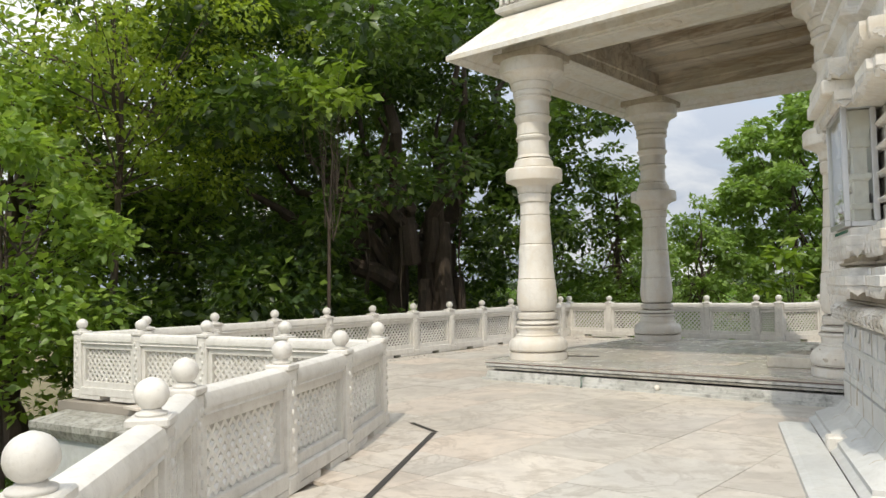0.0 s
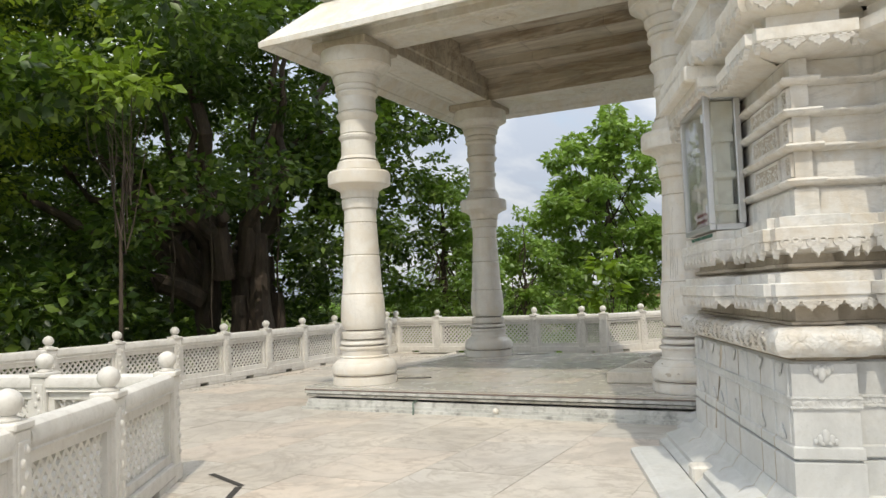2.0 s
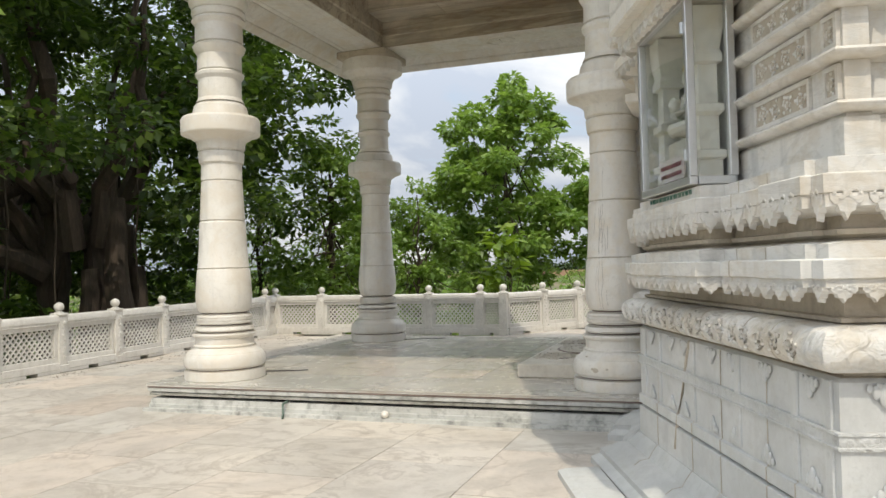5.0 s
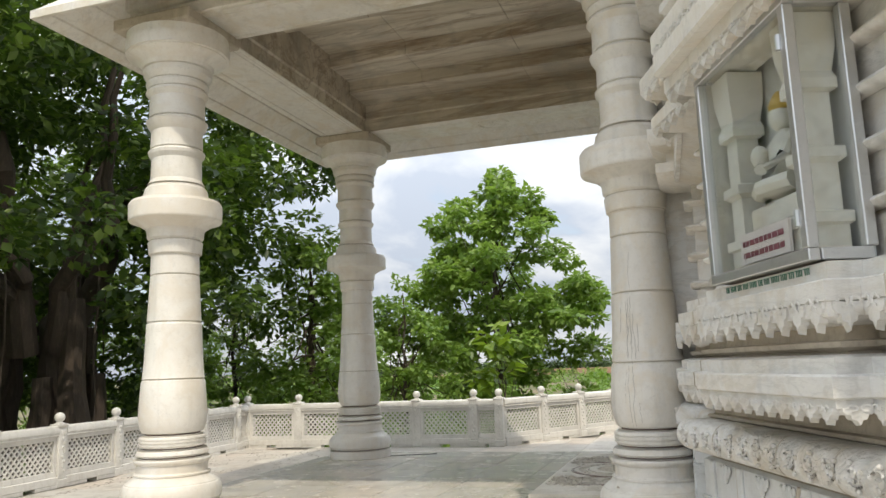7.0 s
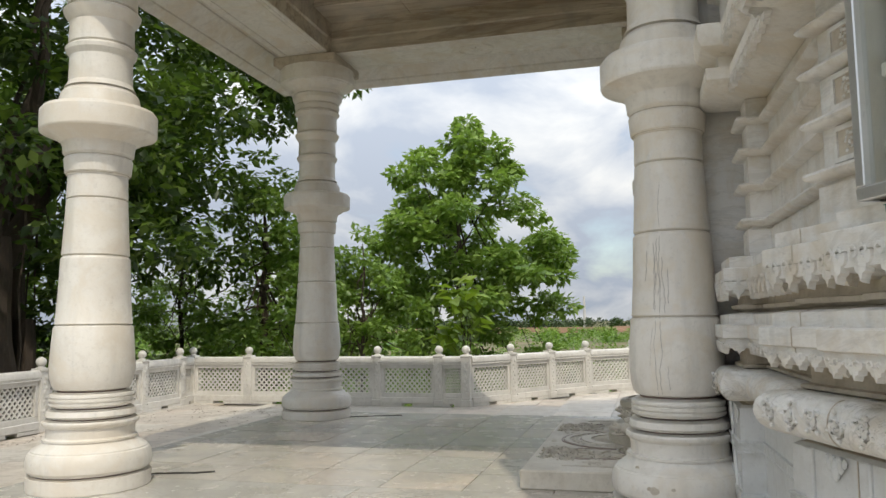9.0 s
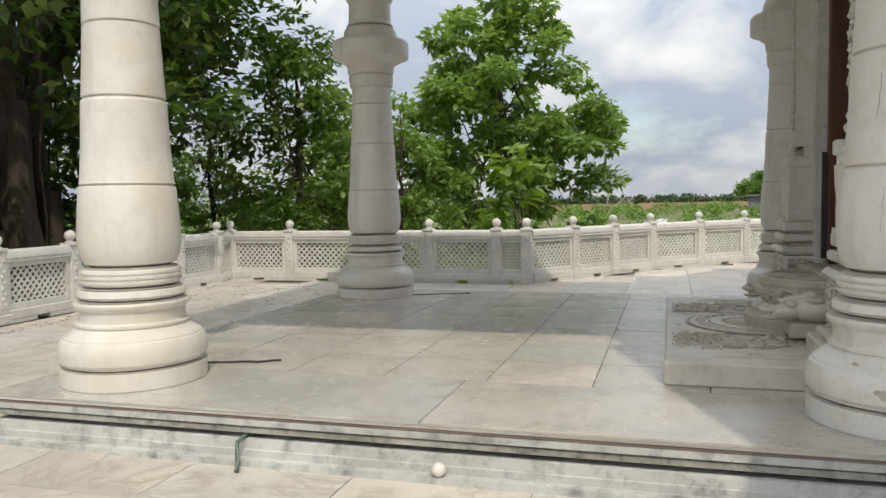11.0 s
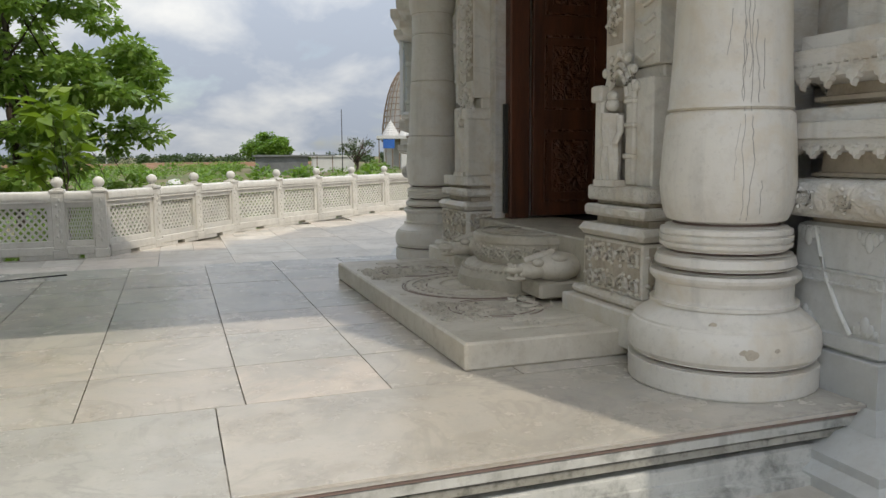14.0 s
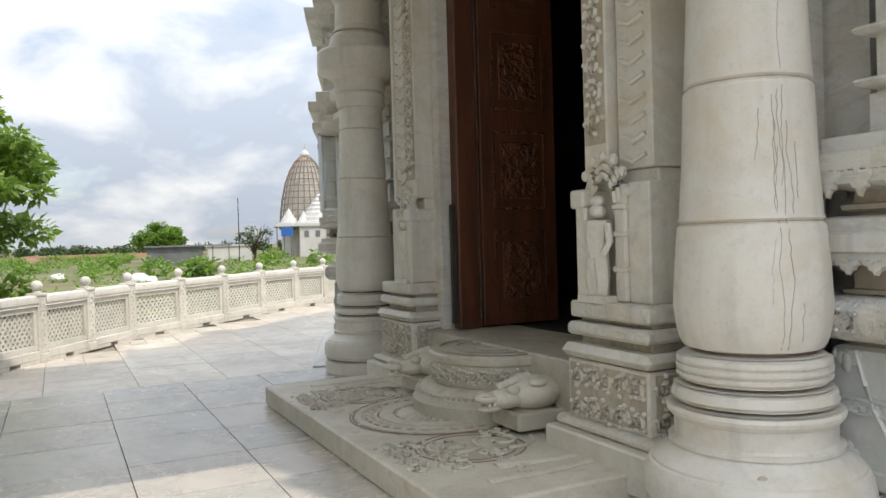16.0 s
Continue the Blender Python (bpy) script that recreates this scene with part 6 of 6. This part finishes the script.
for k, (x, y, sx, sy) in enumerate(((-60, 330, 60, 7), (20, 360, 50, 8))):
    bm = bmesh.new()
    bmesh.ops.create_cone(bm, segments=24, radius1=1, radius2=0.7, depth=1, cap_ends=True)
    o = part("earth_bank", bm, RED_EARTH, smooth=True)
    o.matrix_basis = Matrix.Translation((x, y, GZ + 0.8)) @ Matrix.Diagonal((sx, sy, 2.2, 1))
    tagged(o, "low bank of red-brown bare earth in the fields", "earth bank", kind="structure")
for k, (x, y, sx, sy, rz) in enumerate(((12, 62, 16, 3.2, 12), (18, 78, 22, 3.5, 10), (6, 52, 12, 2.4, 14), (26, 100, 26, 5, 8))):
    bm = bmesh.new()
    bmesh.ops.create_grid(bm, x_segments=20, y_segments=6, size=1)
    for v in bm.verts:
        v.co.z = 0.15 + 0.2 * noise.noise(v.co * 3)
    o = part("lawn_bed", bm, GRASS_BED, smooth=True)
    o.matrix_basis = Matrix.Translation((x, y, GZ + 0.5)) @ Matrix.Rotation(radians(rz), 4, "Z") @ Matrix.Diagonal((sx, sy, 1, 1))
    tagged(o, "strip of bright yellow-green lawn in the fields", "lawn", kind="structure")

tree("round_tree", "lone round green tree far in the fields", (22, 238, GZ), 12, 0.5, (0, 0, 6.6), (6.4, 6.4, 4.2), 90, 1.6, 9000, 0.9, LEAF_SHRUB, 41)
R = random.Random(13)
bare = thing("bare_tree", "thin bare dark tree near the far temple", "tree", (38, 192, GZ))
bm = bmesh.new()
for k in range(16):
    a = R.uniform(0, 6.28)
    limb(bm, (0, 0, R.uniform(2, 4)), (4.4 * math.cos(a), 4.4 * math.sin(a), R.uniform(6, 9.5)), 0.16, 0.05, 0.5, 300 + k, 6)
limb(bm, (0, 0, -0.2), (0.3, 0, 5), 0.35, 0.2, 0.2, 299)
part("trunk", bm, BARK, bare, smooth=True)
leaf_mesh("foliage", leaves(clumps(R, 26, (0, 0, 6.6), (4.6, 4.6, 2.6), 0.3), [0.8] * 26, 700, 0.6, 55), LEAF_FAR, bare)

shed = thing("shed", "low grey metal shed with a flat dark roof", "shed", (19.5, 186, GZ), -4)
part("wall", box(bmesh.new(), -6, 5.5, -2, 2, 0, 4.4), SHED, shed)
part("roof", box(bmesh.new(), -6.6, 11.5, -2.8, 2.6, 4.4, 4.75), SHED, shed)
for x in (7.5, 11):
    part("post", box(bmesh.new(), x - 0.1, x + 0.1, -2.3, -2.1, 0, 4.4), BAMBOO, shed)
for k in range(7):
    part("panel_rib", box(bmesh.new(), -5.9 + 1.8 * k, -5.8 + 1.8 * k, -2.08, -2.0, 0, 4.4), SHED, shed)
low = thing("low_building", "long low white building in the fields", "building", (37, 214, GZ), -5)
part("wall", box(bmesh.new(), -6, 5, -2, 2, 0, 4.2), FAR_WHITE, low)
part("roof", box(bmesh.new(), -6.5, 5.5, -2.4, 2.4, 4.2, 4.6), FAR_WHITE, low)
for i, (x, y, r) in enumerate(((4.2, 105, 1.6), (6.0, 108, 1.1), (-4, 130, 1.2))):
    bm = bmesh.new()
    bmesh.ops.create_icosphere(bm, subdivisions=2, radius=r)
    for v in bm.verts:
        v.co += v.co.normalized() * 0.4 * noise.noise(v.co * 1.3)
        v.co.z *= 0.6
    o = part("stone_heap", bm, FAR_WHITE, smooth=True)
    o.location = (x, y, GZ + r * 0.45)
    tagged(o, "pale heap of stones in the field", "stone heap")
for nm, label, x, y, h, r in (("pole", "thin dark pole near the far temple", 34.5, 192, 15.5, 0.14), ("chimney", "slim white tower on the horizon", -38, 470, 19, 1.0)):
    bm = tube([(0, 0, 0), (0, 0, h)], r, 10, taper=r * 0.6)
    if nm == "pole":
        box(bm, -0.7, 0.7, -0.08, 0.08, h * 0.45, h * 0.45 + 0.15)
    o = part(nm, bm, CABLE if nm == "pole" else FAR_WHITE, smooth=True)
    o.location = (x, y, GZ)
    tagged(o, label, nm)

# far temple under construction
TX, TY = 70.0, 255.0
ft = thing("far_temple", "far white temple with a scaffolded tower", "temple", (TX, TY, GZ), -14)
tower = [(0, 8.2), (6, 8.2), (9, 8.0), (14, 7.7), (19, 7.0), (24, 5.9), (28, 4.4), (31, 2.6), (32.4, 1.2), (33.2, 1.6), (34, 1.3), (35, 0.3), (37.5, 0.12)]
part("tower", lathe(tower, 16), FAR_TOWER, ft)
bm = bmesh.new()
for k in range(26):
    a = 2 * math.pi * k / 26
    tube([((r + 0.7) * math.cos(a), (r + 0.7) * math.sin(a), z) for z, r in tower[2:9]], 0.18, 4, bm)
for z in range(9, 32, 2):
    r = 0.7 + float(np.interp(z, [q[0] for q in tower], [q[1] for q in tower]))
    tube([(r * math.cos(2 * math.pi * k / 26), r * math.sin(2 * math.pi * k / 26), z) for k in range(27)], 0.17, 4, bm)
part("scaffold", bm, BAMBOO, ft)
for x, y, r, z0, h in ((4, -9, 7.5, 10.5, 9.5), (-6, -10, 3.4, 10.0, 5.0), (-1.5, -12, 2.6, 9.8, 4.2), (12, -10, 4, 10.2, 6)):
    prof = []
    for k in range(7):
        rr_ = r * (1 - k / 7.5)
        prof += [(z0 + h * k / 7, rr_), (z0 + h * k / 7 + h / 14, rr_ * 0.97), (z0 + h * k / 7 + h / 12, rr_ * 0.88)]
    prof += [(z0 + h, 0.3), (z0 + h * 1.12, 0.08)]
    part("stepped_dome", lathe(prof, 14, centre=(x, y)), FAR_WHITE, ft)
part("hall", box(bmesh.new(), -3, 18, -16, 4, 0, 10.4), FAR_WHITE, ft)
part("hall_cornice", box(bmesh.new(), -10.5, 18.6, -16.6, 4, 9.6, 10.5), FAR_WHITE, ft)
for k in range(5):
    part("window", box(bmesh.new(), -1.6 + 3.4 * k, -0.2 + 3.4 * k, -16.1, -15.95, 6.2, 8.2), SHED, ft)
for k in range(4):
    part("prop", box(bmesh.new(), -10 + 2.1 * k, -9.7 + 2.1 * k, -15.5, -15.2, 0, 9.6), BAMBOO, ft)
part("tarpaulin", box(bmesh.new(), -8.6, -5.0, -16.9, -16.7, 6.6, 9.4), BLUE, ft)
part("annexe", box(bmesh.new(), 9.5, 16.5, -19, -16.1, 0, 4.8), PINK, ft)

# dry leaves swept along the shaded rails
LITTER = mat("dry_leaf_litter", (0.16, 0.10, 0.055), (0.10, 0.07, 0.04), (0.22, 0.15, 0.08), rough=(0.8, 0.95), bump=0.1, big=9)
R = random.Random(51)
pl = [(R.uniform(-10.5, -7.1), R.uniform(14.5, 19.6)) for k in range(120)] + [(R.uniform(-10.5, -10.1), R.uniform(8, 15)) for k in range(40)]
lp = leaves([(x, y, 0) for x, y in pl], [0.16] * len(pl), 900, 0.05, 52, 0.0, 0.0)
lp[:, 2] = 0.004 + np.abs(lp[:, 2]) * 0.25
tagged(leaf_mesh("leaf_litter", lp, LITTER), "dry brown leaf litter on the marble terrace", "leaf litter", kind="stuff")

# ---- paving, last ----
tile_bm = box(bmesh.new(), 0.0, 1.0, 0.0, 1.0, -0.03, 0.0)
tile_me = link_mesh(tile_bm, "tile"); tile_me.materials.append(TILE)
rng = random.Random(3)
SAFE = [(q.x, q.y) for q in offset_line(edge_out, 0.06)] + [(9, 33), (34, 33), (34, -12), (4, -12)]


def lay(x, y, w, h):
    piece("tile", tile_me, floor, Matrix.Translation((x + 0.003, y + 0.003, rng.uniform(-0.0012, 0.0012))) @ Matrix.Diagonal((w - 0.006, h - 0.006, 1, 1)))


col = 0
x = -11.15
while x < 3.5:
    w = 0.97
    y = -2.0 + (col * 0.57) % 1.3
    while y < 30:
        h = 1.3
        cx, cy = x + w / 2, y + h / 2
        blocked = (-6.6 < x and x + w < -1.05 and 10.9 < y and y + h < 15.9) or (x > -0.3 and y > 8 and y < 19) or (x > 1.8 and cy > 6)
        corners = [(x, y), (x + w, y), (x, y + h), (x + w, y + h)]
        if not blocked and all(inside(px, py, SAFE) for px, py in corners):
            lay(x, y, w, h)
        elif not blocked and inside(cx, cy, SAFE):
            for px, py in ((x, y), (x + w / 2, y), (x, y + h / 2), (x + w / 2, y + h / 2)):
                if inside(px + w / 4, py + h / 4, SAFE):
                    ok = all(inside(qx, qy, SAFE) for qx, qy in ((px, py), (px + w / 2, py), (px, py + h / 2), (px + w / 2, py + h / 2)))
                    if ok:
                        lay(px, py, w / 2, h / 2)
                    else:
                        for ax in (0, 1):
                            for ay in (0, 1):
                                if inside(px + w / 8 + ax * w / 4, py + h / 8 + ay * h / 4, TERRACE):
                                    lay(px + ax * w / 4, py + ay * h / 4, w / 4, h / 4)
        y += h
    x += w
    col += 1

ptile = link_mesh(box(bmesh.new(), 0.0, 1.0, 0.0, 1.0, -0.012, 0.0), "tile"); ptile.materials.append(PORCH_TILE)


def lay_porch(x0, x1, y0, y1):
    piece("tile", ptile, platform, Matrix.Translation((x0 + 0.003, y0 + 0.003, PZ + rng.uniform(-0.0008, 0.0008))) @ Matrix.Diagonal((x1 - x0 - 0.006, y1 - y0 - 0.006, 1, 1)))


lay_porch(-6.85, -3.99, 10.51, 11.47)
lay_porch(-3.99, -1.3, 10.51, 11.47)
xs = [-6.85, -6.62, -5.94, -5.25, -4.56, -3.86, -3.187, -2.5, -1.8, -1.3]
ysl = [11.47, 12.13, 12.89, 13.55, 14.22, 14.9, 15.58, 16.21]
for r_, (y0, y1) in enumerate(zip(ysl, ysl[1:])):
    for x0, x1 in zip(xs, xs[1:]):
        lay_porch(x0, x1, y0, y1)
